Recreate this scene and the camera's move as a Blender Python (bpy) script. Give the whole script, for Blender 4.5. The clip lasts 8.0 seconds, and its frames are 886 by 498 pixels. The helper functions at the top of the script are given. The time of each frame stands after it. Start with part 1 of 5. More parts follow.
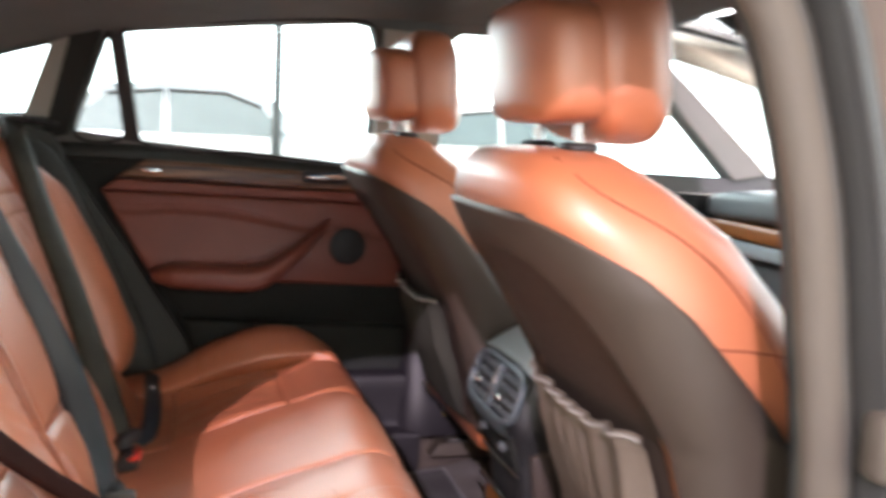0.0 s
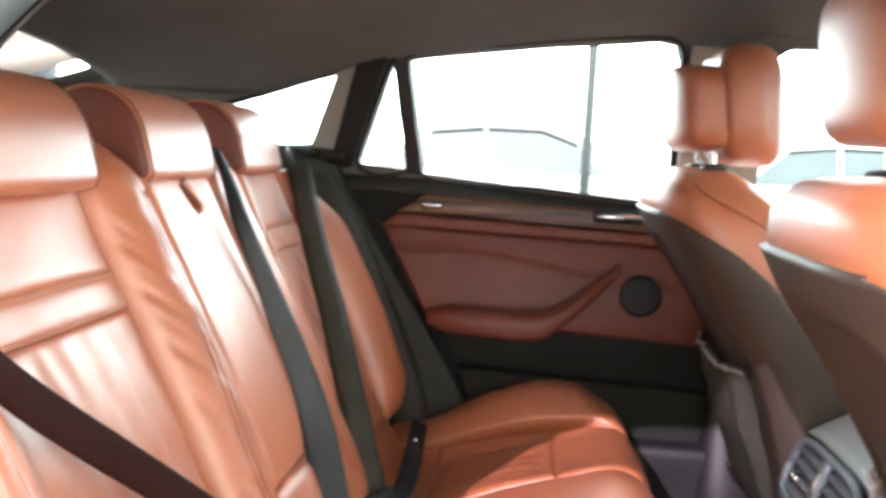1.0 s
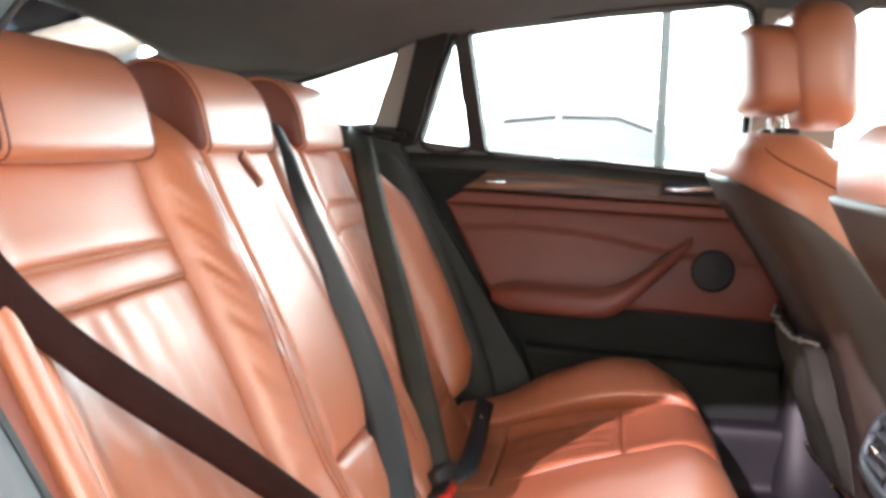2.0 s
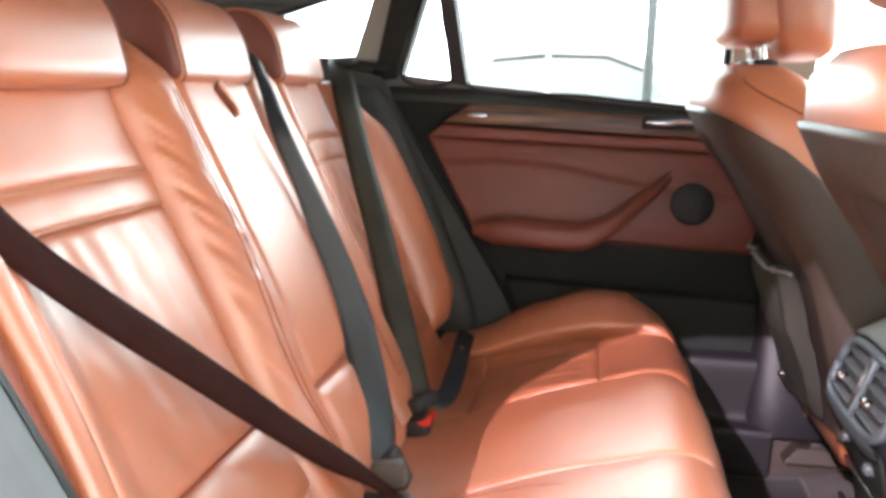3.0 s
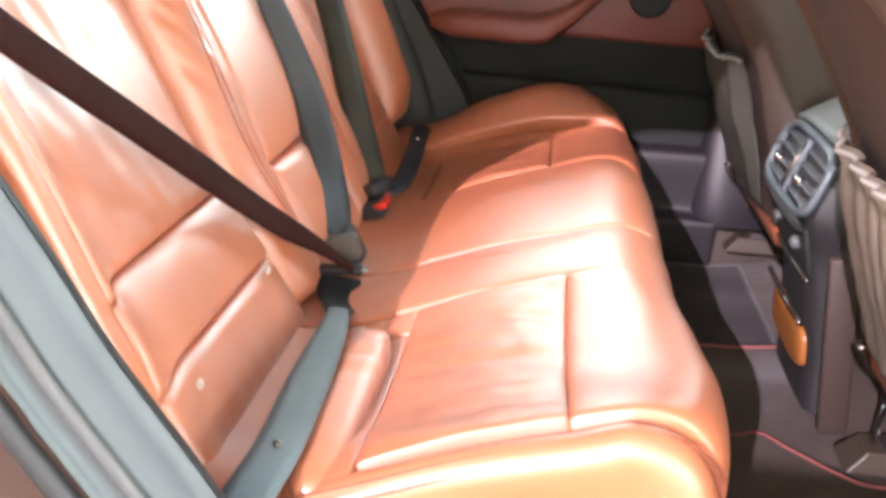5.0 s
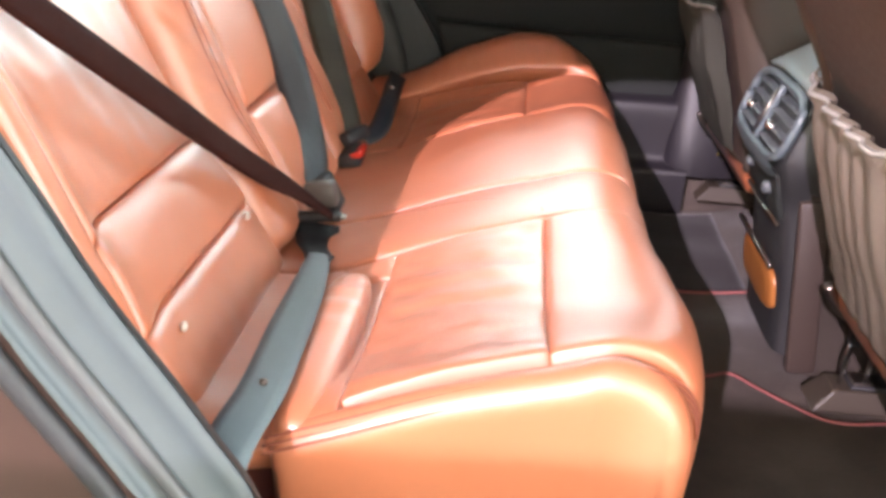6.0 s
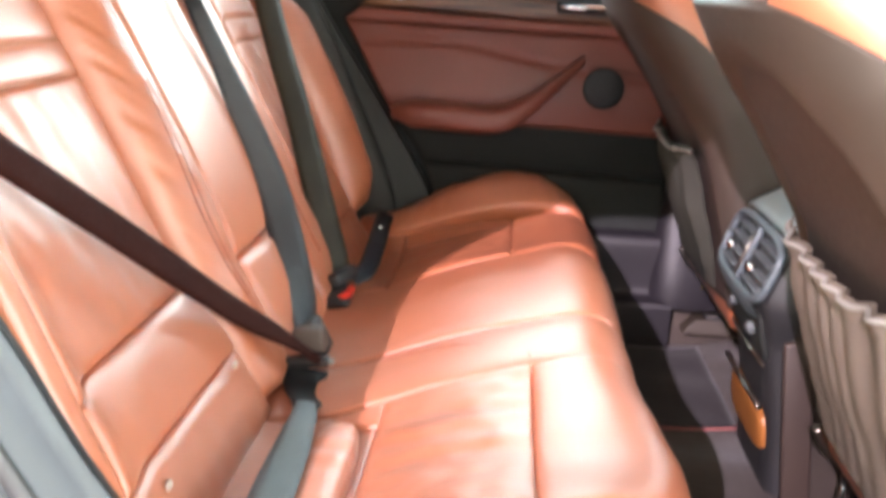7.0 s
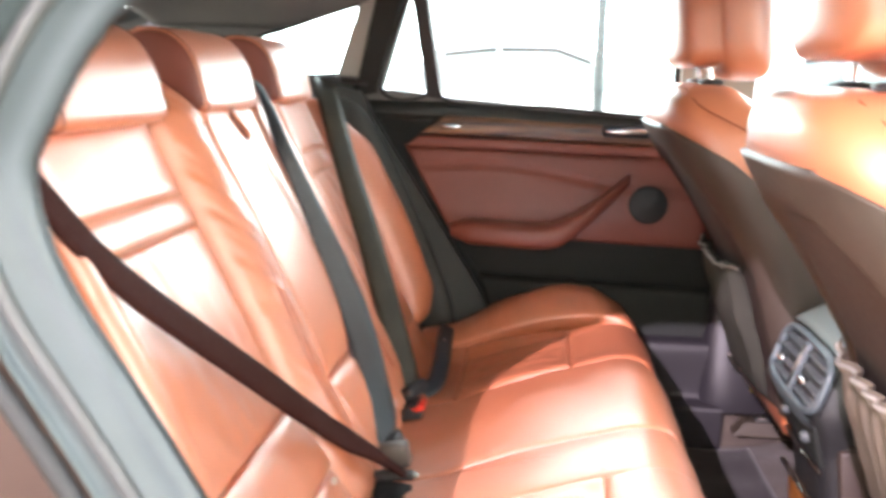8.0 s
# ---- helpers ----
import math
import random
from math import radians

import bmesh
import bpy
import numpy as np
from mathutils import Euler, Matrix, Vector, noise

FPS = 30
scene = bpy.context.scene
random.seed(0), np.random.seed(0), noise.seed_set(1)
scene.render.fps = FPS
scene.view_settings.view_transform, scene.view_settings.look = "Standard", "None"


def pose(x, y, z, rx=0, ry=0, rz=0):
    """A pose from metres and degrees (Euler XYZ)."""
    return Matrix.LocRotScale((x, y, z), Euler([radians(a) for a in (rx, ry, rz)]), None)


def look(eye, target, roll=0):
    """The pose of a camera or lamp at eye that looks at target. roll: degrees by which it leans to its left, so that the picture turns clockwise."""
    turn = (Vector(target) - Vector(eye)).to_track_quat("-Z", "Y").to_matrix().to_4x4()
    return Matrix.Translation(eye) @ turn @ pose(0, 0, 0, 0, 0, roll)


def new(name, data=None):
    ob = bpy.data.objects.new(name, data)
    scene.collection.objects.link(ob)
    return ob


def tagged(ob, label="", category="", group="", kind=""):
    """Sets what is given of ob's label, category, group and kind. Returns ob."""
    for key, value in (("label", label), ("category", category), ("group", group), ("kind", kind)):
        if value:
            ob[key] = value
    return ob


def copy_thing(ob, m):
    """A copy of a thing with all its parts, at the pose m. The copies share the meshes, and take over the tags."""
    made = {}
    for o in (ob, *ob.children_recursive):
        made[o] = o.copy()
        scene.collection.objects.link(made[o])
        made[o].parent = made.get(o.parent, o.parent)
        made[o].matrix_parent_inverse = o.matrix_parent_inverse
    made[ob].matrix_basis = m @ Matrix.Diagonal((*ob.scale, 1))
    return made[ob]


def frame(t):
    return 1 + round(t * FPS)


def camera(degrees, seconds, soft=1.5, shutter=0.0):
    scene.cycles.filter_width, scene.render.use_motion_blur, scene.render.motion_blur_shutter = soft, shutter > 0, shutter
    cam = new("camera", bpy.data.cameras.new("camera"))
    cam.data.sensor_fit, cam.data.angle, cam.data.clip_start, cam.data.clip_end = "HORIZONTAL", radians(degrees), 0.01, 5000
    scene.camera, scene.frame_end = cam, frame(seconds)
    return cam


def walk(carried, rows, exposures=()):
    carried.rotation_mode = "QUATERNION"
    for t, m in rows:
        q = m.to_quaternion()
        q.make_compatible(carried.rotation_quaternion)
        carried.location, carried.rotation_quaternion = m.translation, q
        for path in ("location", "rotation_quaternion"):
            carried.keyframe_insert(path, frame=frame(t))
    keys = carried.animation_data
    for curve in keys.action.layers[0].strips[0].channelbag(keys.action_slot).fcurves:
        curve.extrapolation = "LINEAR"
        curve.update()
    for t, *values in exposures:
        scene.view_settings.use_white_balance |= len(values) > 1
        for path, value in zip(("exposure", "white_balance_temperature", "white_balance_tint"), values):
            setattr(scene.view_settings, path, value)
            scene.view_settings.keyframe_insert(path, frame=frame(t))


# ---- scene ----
cam = camera(52.4, 8.0, soft=3.6, shutter=0.5)

PATH = [
    (0, (0.194, -1.498, 0.865), (0.714, 0.416, 0.605), 3.0),
    (0.6, (0.25, -1.318, 0.859), (0.314, 0.669, 0.635), 3.1),
    (1, (0.282, -1.255, 0.853), (0.109, 0.726, 0.642), 3.1),
    (2.3, (0.308, -1.238, 0.811), (-0.034, 0.716, 0.555), 1.6),
    (2.5, (0.31, -1.238, 0.809), (-0.02, 0.715, 0.527), 1.7),
    (3, (0.329, -1.248, 0.803), (0.017, 0.695, 0.443), 1.7),
    (3.5, (0.337, -1.261, 0.799), (0.054, 0.666, 0.346), 2.2),
    (4, (0.352, -1.273, 0.784), (0.09, 0.629, 0.226), 2.3),
    (4.5, (0.356, -1.282, 0.765), (0.117, 0.594, 0.114), 2.4),
    (5, (0.357, -1.288, 0.757), (0.148, 0.558, 0.017), 2.6),
    (5.2, (0.353, -1.292, 0.752), (0.162, 0.548, -0.009), 3.0),
    (6.3, (0.348, -1.306, 0.746), (0.22, 0.509, -0.086), 3.0),
    (6.5, (0.35, -1.306, 0.752), (0.221, 0.522, -0.049), 3.0),
    (7, (0.348, -1.304, 0.781), (0.218, 0.608, 0.208), 2.7),
    (7.6, (0.322, -1.339, 0.819), (0.208, 0.613, 0.398), 2.0),
    (8, (0.287, -1.42, 0.859), (0.084, 0.533, 0.478), 1.1),
]
walk(cam, [(t, look(eye, target, roll)) for t, eye, target, roll in PATH],
     exposures=[(0, 0.2), (0.6, 0.52), (1, 0.70), (2.5, 0.78), (3.5, 0.90), (4.5, 1.10), (5.2, 1.18), (6.5, 1.05), (7.4, 1.05), (8, 1.28)])

# ---------------------------------------------------------------- light
world = bpy.data.worlds.new("sky")
scene.world = world
world.use_nodes = True
wn = world.node_tree.nodes
sky = wn.new("ShaderNodeTexSky")
sky.sky_type = "NISHITA"
sky.sun_disc = False
SUN_ELEVATION, SUN_AZIMUTH = 25.0, 198.0   # azimuth counted from +y towards +x
sky.sun_elevation = radians(SUN_ELEVATION)
sky.sun_rotation = radians(SUN_AZIMUTH)
sky.air_density, sky.dust_density, sky.ozone_density = 1.0, 4.0, 1.0
wn["Background"].inputs["Strength"].default_value = 0.15
world.node_tree.links.new(sky.outputs[0], wn["Background"].inputs["Color"])
sun_data = bpy.data.lights.new("sun", "SUN")
sun_data.energy, sun_data.angle, sun_data.color = 3.2, radians(0.6), (1.0, 0.82, 1.0)
sun = new("sun", sun_data)
sun_from = Vector((math.sin(radians(SUN_AZIMUTH)) * math.cos(radians(SUN_ELEVATION)),
                   math.cos(radians(SUN_AZIMUTH)) * math.cos(radians(SUN_ELEVATION)), math.sin(radians(SUN_ELEVATION))))
sun.matrix_world = look(sun_from * 20, (0, 0, 0))


# ---------------------------------------------------------------- materials
def material(name, colour, rough=0.5, metal=0.0, grain=None, bump=0.0, vary=0.15, vary_scale=6.0, spec=0.5, coat=0.0, second=None, sheen=0.0, coat_rough=0.12):
    """A surface with a slow change of tone, a fine one, and a fine relief. grain: size of the relief's cells, per metre."""
    m = bpy.data.materials.new(name)
    m.use_nodes = True
    nt = m.node_tree
    b = nt.nodes["Principled BSDF"]
    b.inputs["Roughness"].default_value = rough
    b.inputs["Metallic"].default_value = metal
    b.inputs["Specular IOR Level"].default_value = spec
    b.inputs["Coat Weight"].default_value = coat
    b.inputs["Coat Roughness"].default_value = coat_rough
    b.inputs["Sheen Weight"].default_value = sheen
    b.inputs["Sheen Roughness"].default_value = 0.4
    tc = nt.nodes.new("ShaderNodeTexCoord")
    n1 = nt.nodes.new("ShaderNodeTexNoise")
    n1.inputs["Scale"].default_value = vary_scale
    n1.inputs["Detail"].default_value = 5
    n2 = nt.nodes.new("ShaderNodeTexNoise")
    n2.inputs["Scale"].default_value = vary_scale * 22
    n2.inputs["Detail"].default_value = 3
    for n in (n1, n2):
        nt.links.new(tc.outputs["Object"], n.inputs["Vector"])
    mixv = nt.nodes.new("ShaderNodeMath")
    mixv.operation = "MULTIPLY_ADD"
    nt.links.new(n2.outputs["Fac"], mixv.inputs[0])
    mixv.inputs[1].default_value = 0.35
    nt.links.new(n1.outputs["Fac"], mixv.inputs[2])
    ramp = nt.nodes.new("ShaderNodeMapRange")
    ramp.inputs["From Min"].default_value, ramp.inputs["From Max"].default_value = 0.4, 0.95
    nt.links.new(mixv.outputs[0], ramp.inputs["Value"])
    mix = nt.nodes.new("ShaderNodeMix")
    mix.data_type = "RGBA"
    lo = second or tuple(c * (1 - vary) for c in colour)
    hi = tuple(min(1, c * (1 + vary)) for c in colour)
    mix.inputs[6].default_value, mix.inputs[7].default_value = (*lo, 1), (*hi, 1)
    nt.links.new(ramp.outputs[0], mix.inputs[0])
    nt.links.new(mix.outputs[2], b.inputs["Base Color"])
    rr = nt.nodes.new("ShaderNodeMapRange")
    rr.inputs["To Min"].default_value, rr.inputs["To Max"].default_value = max(0.02, rough * 0.85), min(1, rough * 1.18)
    nt.links.new(n2.outputs["Fac"], rr.inputs["Value"])
    nt.links.new(rr.outputs[0], b.inputs["Roughness"])
    if grain:
        v = nt.nodes.new("ShaderNodeTexVoronoi")
        v.feature = "SMOOTH_F1"
        v.inputs["Scale"].default_value = grain
        nt.links.new(tc.outputs["Object"], v.inputs["Vector"])
        bp = nt.nodes.new("ShaderNodeBump")
        bp.inputs["Strength"].default_value = bump
        bp.inputs["Distance"].default_value = 0.25 / grain
        nt.links.new(v.outputs["Distance"], bp.inputs["Height"])
        nt.links.new(bp.outputs["Normal"], b.inputs["Normal"])
    return m


def weave(name, colour, rough, scale, axis_scale=(1, 1, 1), bump=0.4, vary=0.15, spec=0.08):
    """Woven cloth or webbing: crossed bands as relief."""
    m = material(name, colour, rough, vary=vary, vary_scale=9, spec=spec, sheen=0.0)
    nt = m.node_tree
    tc = nt.nodes["Texture Coordinate"]
    mp = nt.nodes.new("ShaderNodeMapping")
    mp.inputs["Scale"].default_value = axis_scale
    nt.links.new(tc.outputs["Object"], mp.inputs["Vector"])
    w1 = nt.nodes.new("ShaderNodeTexWave")
    w1.inputs["Scale"].default_value = scale
    w1.bands_direction = "DIAGONAL"
    nt.links.new(mp.outputs[0], w1.inputs["Vector"])
    bp = nt.nodes.new("ShaderNodeBump")
    bp.inputs["Strength"].default_value = bump
    bp.inputs["Distance"].default_value = 0.0006
    nt.links.new(w1.outputs["Fac"], bp.inputs["Height"])
    nt.links.new(bp.outputs["Normal"], nt.nodes["Principled BSDF"].inputs["Normal"])
    return m


def wood_material():
    m = material("walnut_veneer", (0.16, 0.07, 0.035), 0.42, coat=0.2, vary=0.3)
    nt = m.node_tree
    tc = nt.nodes["Texture Coordinate"]
    mp = nt.nodes.new("ShaderNodeMapping")
    mp.inputs["Scale"].default_value = (2.5, 40, 40)
    nt.links.new(tc.outputs["Object"], mp.inputs["Vector"])
    nz = nt.nodes.new("ShaderNodeTexNoise")
    nz.inputs["Scale"].default_value, nz.inputs["Detail"].default_value = 2.0, 8
    nt.links.new(mp.outputs[0], nz.inputs["Vector"])
    cr = nt.nodes.new("ShaderNodeValToRGB")
    cr.color_ramp.elements[0].color, cr.color_ramp.elements[1].color = (0.045, 0.020, 0.011, 1), (0.27, 0.125, 0.05, 1)
    cr.color_ramp.elements[0].position, cr.color_ramp.elements[1].position = 0.35, 0.7
    nt.links.new(nz.outputs["Fac"], cr.inputs["Fac"])
    nt.links.new(cr.outputs["Color"], nt.nodes["Principled BSDF"].inputs["Base Color"])
    return m


def glass_material(name, tint=(0.9, 0.96, 0.95)):
    m = bpy.data.materials.new(name)
    m.use_nodes = True
    nt = m.node_tree
    nt.nodes.clear()
    out = nt.nodes.new("ShaderNodeOutputMaterial")
    tr = nt.nodes.new("ShaderNodeBsdfTransparent")
    tr.inputs["Color"].default_value = (*tint, 1)
    gl = nt.nodes.new("ShaderNodeBsdfGlossy")
    gl.inputs["Roughness"].default_value = 0.02
    fr = nt.nodes.new("ShaderNodeFresnel")
    fr.inputs["IOR"].default_value = 1.3
    mx = nt.nodes.new("ShaderNodeMixShader")
    nt.links.new(fr.outputs[0], mx.inputs[0])
    nt.links.new(tr.outputs[0], mx.inputs[1])
    nt.links.new(gl.outputs[0], mx.inputs[2])
    nt.links.new(mx.outputs[0], out.inputs["Surface"])
    return m


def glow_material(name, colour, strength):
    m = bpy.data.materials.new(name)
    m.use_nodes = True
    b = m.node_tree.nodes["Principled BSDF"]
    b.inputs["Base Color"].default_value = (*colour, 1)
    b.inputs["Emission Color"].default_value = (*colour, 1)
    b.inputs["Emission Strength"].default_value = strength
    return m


LEATHER = material("terracotta_leather", (0.52, 0.166, 0.074), 0.46, grain=420, bump=0.2, vary=0.10, vary_scale=5, spec=1.0, coat=0.9, coat_rough=0.42)
LEATHER_MAROON = material("maroon_leather", (0.24, 0.062, 0.036), 0.5, grain=420, bump=0.25, vary=0.12)
LEATHER_DARK = material("dark_brown_leather", (0.16, 0.045, 0.03), 0.45, grain=420, bump=0.3, vary=0.12)
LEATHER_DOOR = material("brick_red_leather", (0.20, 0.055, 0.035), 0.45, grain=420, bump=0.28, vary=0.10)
THREAD = material("thread", (0.30, 0.09, 0.05), 0.7, vary=0.2)
BLACK = material("black_plastic", (0.022, 0.022, 0.023), 0.5, grain=700, bump=0.3, vary=0.2)
# charcoal trim, its colour lifted to grey-green for the veil of haze
BLACK_TRIM = material("charcoal_soft_trim", (0.016, 0.018, 0.0165), 0.7, grain=600, bump=0.4, vary=0.2, spec=0.3)
SHELL_GREY = material("grey_brown_hard_plastic", (0.060, 0.046, 0.036), 0.5, grain=900, bump=0.25, vary=0.10)
PANEL_FABRIC = material("dark_brown_panel", (0.045, 0.030, 0.024), 0.55, grain=600, bump=0.3, vary=0.15)
CARPET = material("dark_carpet", (0.064, 0.051, 0.043), 0.95, grain=500, bump=0.9, vary=0.35, vary_scale=10, spec=0.15, sheen=0.3)
CARPET_MAT = material("black_mat_carpet", (0.030, 0.026, 0.027), 0.95, grain=500, bump=0.9, vary=0.35, vary_scale=10, spec=0.15, sheen=0.2)
CARPET_SIDE = material("grey_brown_carpet", (0.04, 0.031, 0.026), 0.95, grain=500, bump=0.9, vary=0.2, spec=0.15, sheen=0.2)
GREY_TRIM = material("green_grey_soft_trim", (0.034, 0.038, 0.035), 0.65, grain=600, bump=0.4, vary=0.2)
# headliner colour made lighter to include the haze over it
LINER = material("charcoal_headliner", (0.15, 0.156, 0.150), 0.95, grain=450, bump=0.5, vary=0.12, spec=0.2)
PILLAR_BEIGE = material("grey_beige_pillar_strip", (0.10, 0.084, 0.070), 0.55, grain=700, bump=0.3, vary=0.10)
PILLAR_TRIM = material("grey_pillar_trim", (0.30, 0.29, 0.26), 0.7, grain=600, bump=0.3, vary=0.08)
RUBBER = material("grey_rubber_seal", (0.07, 0.072, 0.07), 0.5, grain=300, bump=0.2, vary=0.15)
RUBBER_BLACK = material("black_rubber", (0.02, 0.02, 0.02), 0.55, grain=300, bump=0.2, vary=0.15)
PAINT = material("dark_brown_metallic_paint", (0.045, 0.022, 0.015), 0.5, coat=0.12, coat_rough=0.2, vary=0.12, vary_scale=20)
JAMB = material("jamb_paint", (0.053, 0.067, 0.070), 0.5, coat=0.05, vary=0.12, vary_scale=12)
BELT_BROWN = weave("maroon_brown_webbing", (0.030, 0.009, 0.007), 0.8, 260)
# high vary on grey and olive webbing: mottled sheen put into the colour
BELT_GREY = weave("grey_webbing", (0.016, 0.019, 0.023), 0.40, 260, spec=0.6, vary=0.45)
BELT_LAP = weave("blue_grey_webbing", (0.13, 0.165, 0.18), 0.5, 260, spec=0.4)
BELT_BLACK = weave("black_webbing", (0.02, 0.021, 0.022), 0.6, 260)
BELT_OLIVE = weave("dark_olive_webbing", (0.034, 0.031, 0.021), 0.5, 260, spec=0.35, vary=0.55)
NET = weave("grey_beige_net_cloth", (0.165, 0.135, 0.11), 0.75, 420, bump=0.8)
HEM = weave("pale_grey_elastic", (0.30, 0.28, 0.26), 0.7, 420, bump=0.6)
# same net cloth, with the far seat's shade put into the colour
NET_SHADED = weave("shaded_net_cloth", (0.060, 0.060, 0.050), 0.75, 420, bump=0.8)
CHROME = material("chrome", (0.75, 0.75, 0.74), 0.14, metal=1.0, vary=0.05)
BRONZE = material("bronze_grey_plastic", (0.045, 0.034, 0.024), 0.5, vary=0.1)
STEEL = material("dull_steel", (0.26, 0.23, 0.20), 0.32, metal=1.0, vary=0.15, vary_scale=20)
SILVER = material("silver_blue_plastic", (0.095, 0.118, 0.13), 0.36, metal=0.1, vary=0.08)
# silver plastic with reflected sky light put into its colour
SILVER_LIT = material("lit_silver_blue_plastic", (0.40, 0.49, 0.53), 0.36, vary=0.08)
DASH = material("blue_grey_dash_plastic", (0.11, 0.13, 0.14), 0.5, grain=700, bump=0.3, vary=0.1)
SLAT = material("grey_slat", (0.085, 0.095, 0.10), 0.35, vary=0.1)
BUCKLE_TAN = material("tan_grey_plastic", (0.085, 0.072, 0.062), 0.5, vary=0.1)
THREAD_PALE = material("pale_piping", (0.52, 0.26, 0.17), 0.6, vary=0.15)
STUD_PALE = material("pale_plastic", (0.62, 0.55, 0.48), 0.45, vary=0.1)
SILL = material("purple_grey_smooth_plastic", (0.014, 0.012, 0.015), 0.48, vary=0.12)
VENT_BLACK = material("vent_black", (0.015, 0.015, 0.016), 0.4, vary=0.2)
RED = material("red_plastic", (0.65, 0.03, 0.015), 0.35, vary=0.08)
YELLOW = material("yellow_plastic", (0.7, 0.45, 0.03), 0.5, vary=0.1)
ORANGE_WOOD = material("orange_lacquered_flap", (0.30, 0.11, 0.027), 0.4, coat=0.2, vary=0.15)
CORD = material("pink_red_piping", (0.28, 0.085, 0.078), 0.7, vary=0.15)
WOOD = wood_material()
GLASS = glass_material("window_glass")
PAVING = material("sandy_paving", (0.36, 0.28, 0.20), 0.85, vary=0.12, vary_scale=0.8)
CAR_WHITE = material("white_car_paint", (0.78, 0.79, 0.80), 0.25, coat=1.0, vary=0.03)
CAR_SILVER = material("silver_car_paint", (0.60, 0.64, 0.66), 0.28, metal=0.4, coat=1.0, vary=0.05)
CAR_GLASS = material("tinted_car_glass", (0.14, 0.18, 0.19), 0.35, vary=0.1)
TYRE = material("tyre", (0.03, 0.03, 0.03), 0.8, vary=0.2)
POST_PAINT = material("dark_post_paint", (0.035, 0.045, 0.05), 0.5, vary=0.1)
# emissive backdrops: blown-out distance, and an unseen warm fill for the near side
GLOW_FAR = glow_material("far_glow", (0.86, 0.95, 1.0), 6.6)
GLOW_FILL = glow_material("warm_fill_glow", (1.0, 0.93, 0.80), 3.8)


# ---------------------------------------------------------------- mesh helpers
def thing(name, at=(0, 0, 0), label="", category="", group="", kind=""):
    ob = new(name)
    ob.location = at
    ob.empty_display_size = 0.05
    return tagged(ob, label, category, group, kind)


def part(name, mesh, mat, parent=None, label="", smooth=True):
    """Links a mesh (bmesh or mesh) as one object under a thing or a part."""
    if isinstance(mesh, bmesh.types.BMesh):
        me = bpy.data.meshes.new(name)
        bmesh.ops.recalc_face_normals(mesh, faces=mesh.faces[:])
        mesh.to_mesh(me)
        mesh.free()
    else:
        me = mesh
    me.materials.clear()
    me.materials.append(mat)
    me.polygons.foreach_set("use_smooth", [smooth] * len(me.polygons))
    ob = new(name, me)
    if parent is not None:
        ob.parent = parent
        base = parent
        off = Vector((0, 0, 0))
        while base is not None:
            off += base.location
            base = base.parent
        me.transform(Matrix.Translation(-off))
    return tagged(ob, label)


def grid_mesh(name, P, close_u=False, close_v=False, cap_u=False):
    """A mesh from an array of points (n, m, 3)."""
    n, m, _ = P.shape
    verts = P.reshape(-1, 3).tolist()
    faces = []
    for i in range(n if close_u else n - 1):
        for j in range(m if close_v else m - 1):
            a, b = i, (i + 1) % n
            c, d = j, (j + 1) % m
            faces.append((a * m + c, b * m + c, b * m + d, a * m + d))
    if cap_u:
        faces.append(tuple(range(m)))
        faces.append(tuple(reversed(range((n - 1) * m, n * m))))
    me = bpy.data.meshes.new(name)
    me.from_pydata(verts, [], faces)
    bm = bmesh.new()
    bm.from_mesh(me)
    bpy.data.meshes.remove(me)
    bmesh.ops.remove_doubles(bm, verts=bm.verts[:], dist=1e-6)
    return bm


def smooth_line(pts, n=60, closed=False):
    """A smooth line (Catmull-Rom) through points, n samples evenly along its length."""
    p = np.array(pts, float)
    if closed:
        p = np.vstack([p[-1], p, p[0], p[1]])
    else:
        p = np.vstack([2 * p[0] - p[1], p, 2 * p[-1] - p[-2]])
    out = []
    for i in range(1, len(p) - 2):
        for t in np.linspace(0, 1, 24, endpoint=False):
            a, b, c, d = p[i - 1], p[i], p[i + 1], p[i + 2]
            out.append(0.5 * (2 * b + (c - a) * t + (2 * a - 5 * b + 4 * c - d) * t * t + (3 * b - a - 3 * c + d) * t ** 3))
    out.append(p[-2])
    out = np.array(out)
    s = np.r_[0, np.cumsum(np.linalg.norm(np.diff(out, axis=0), axis=1))]
    want = np.linspace(0, s[-1], n + 1 if closed else n)
    res = np.stack([np.interp(want, s, out[:, k]) for k in range(out.shape[1])], 1)
    return res[:-1] if closed else res


def step(x, lo, hi):
    t = np.clip((np.asarray(x, float) - lo) / (hi - lo), 0, 1)
    return t * t * (3 - 2 * t)


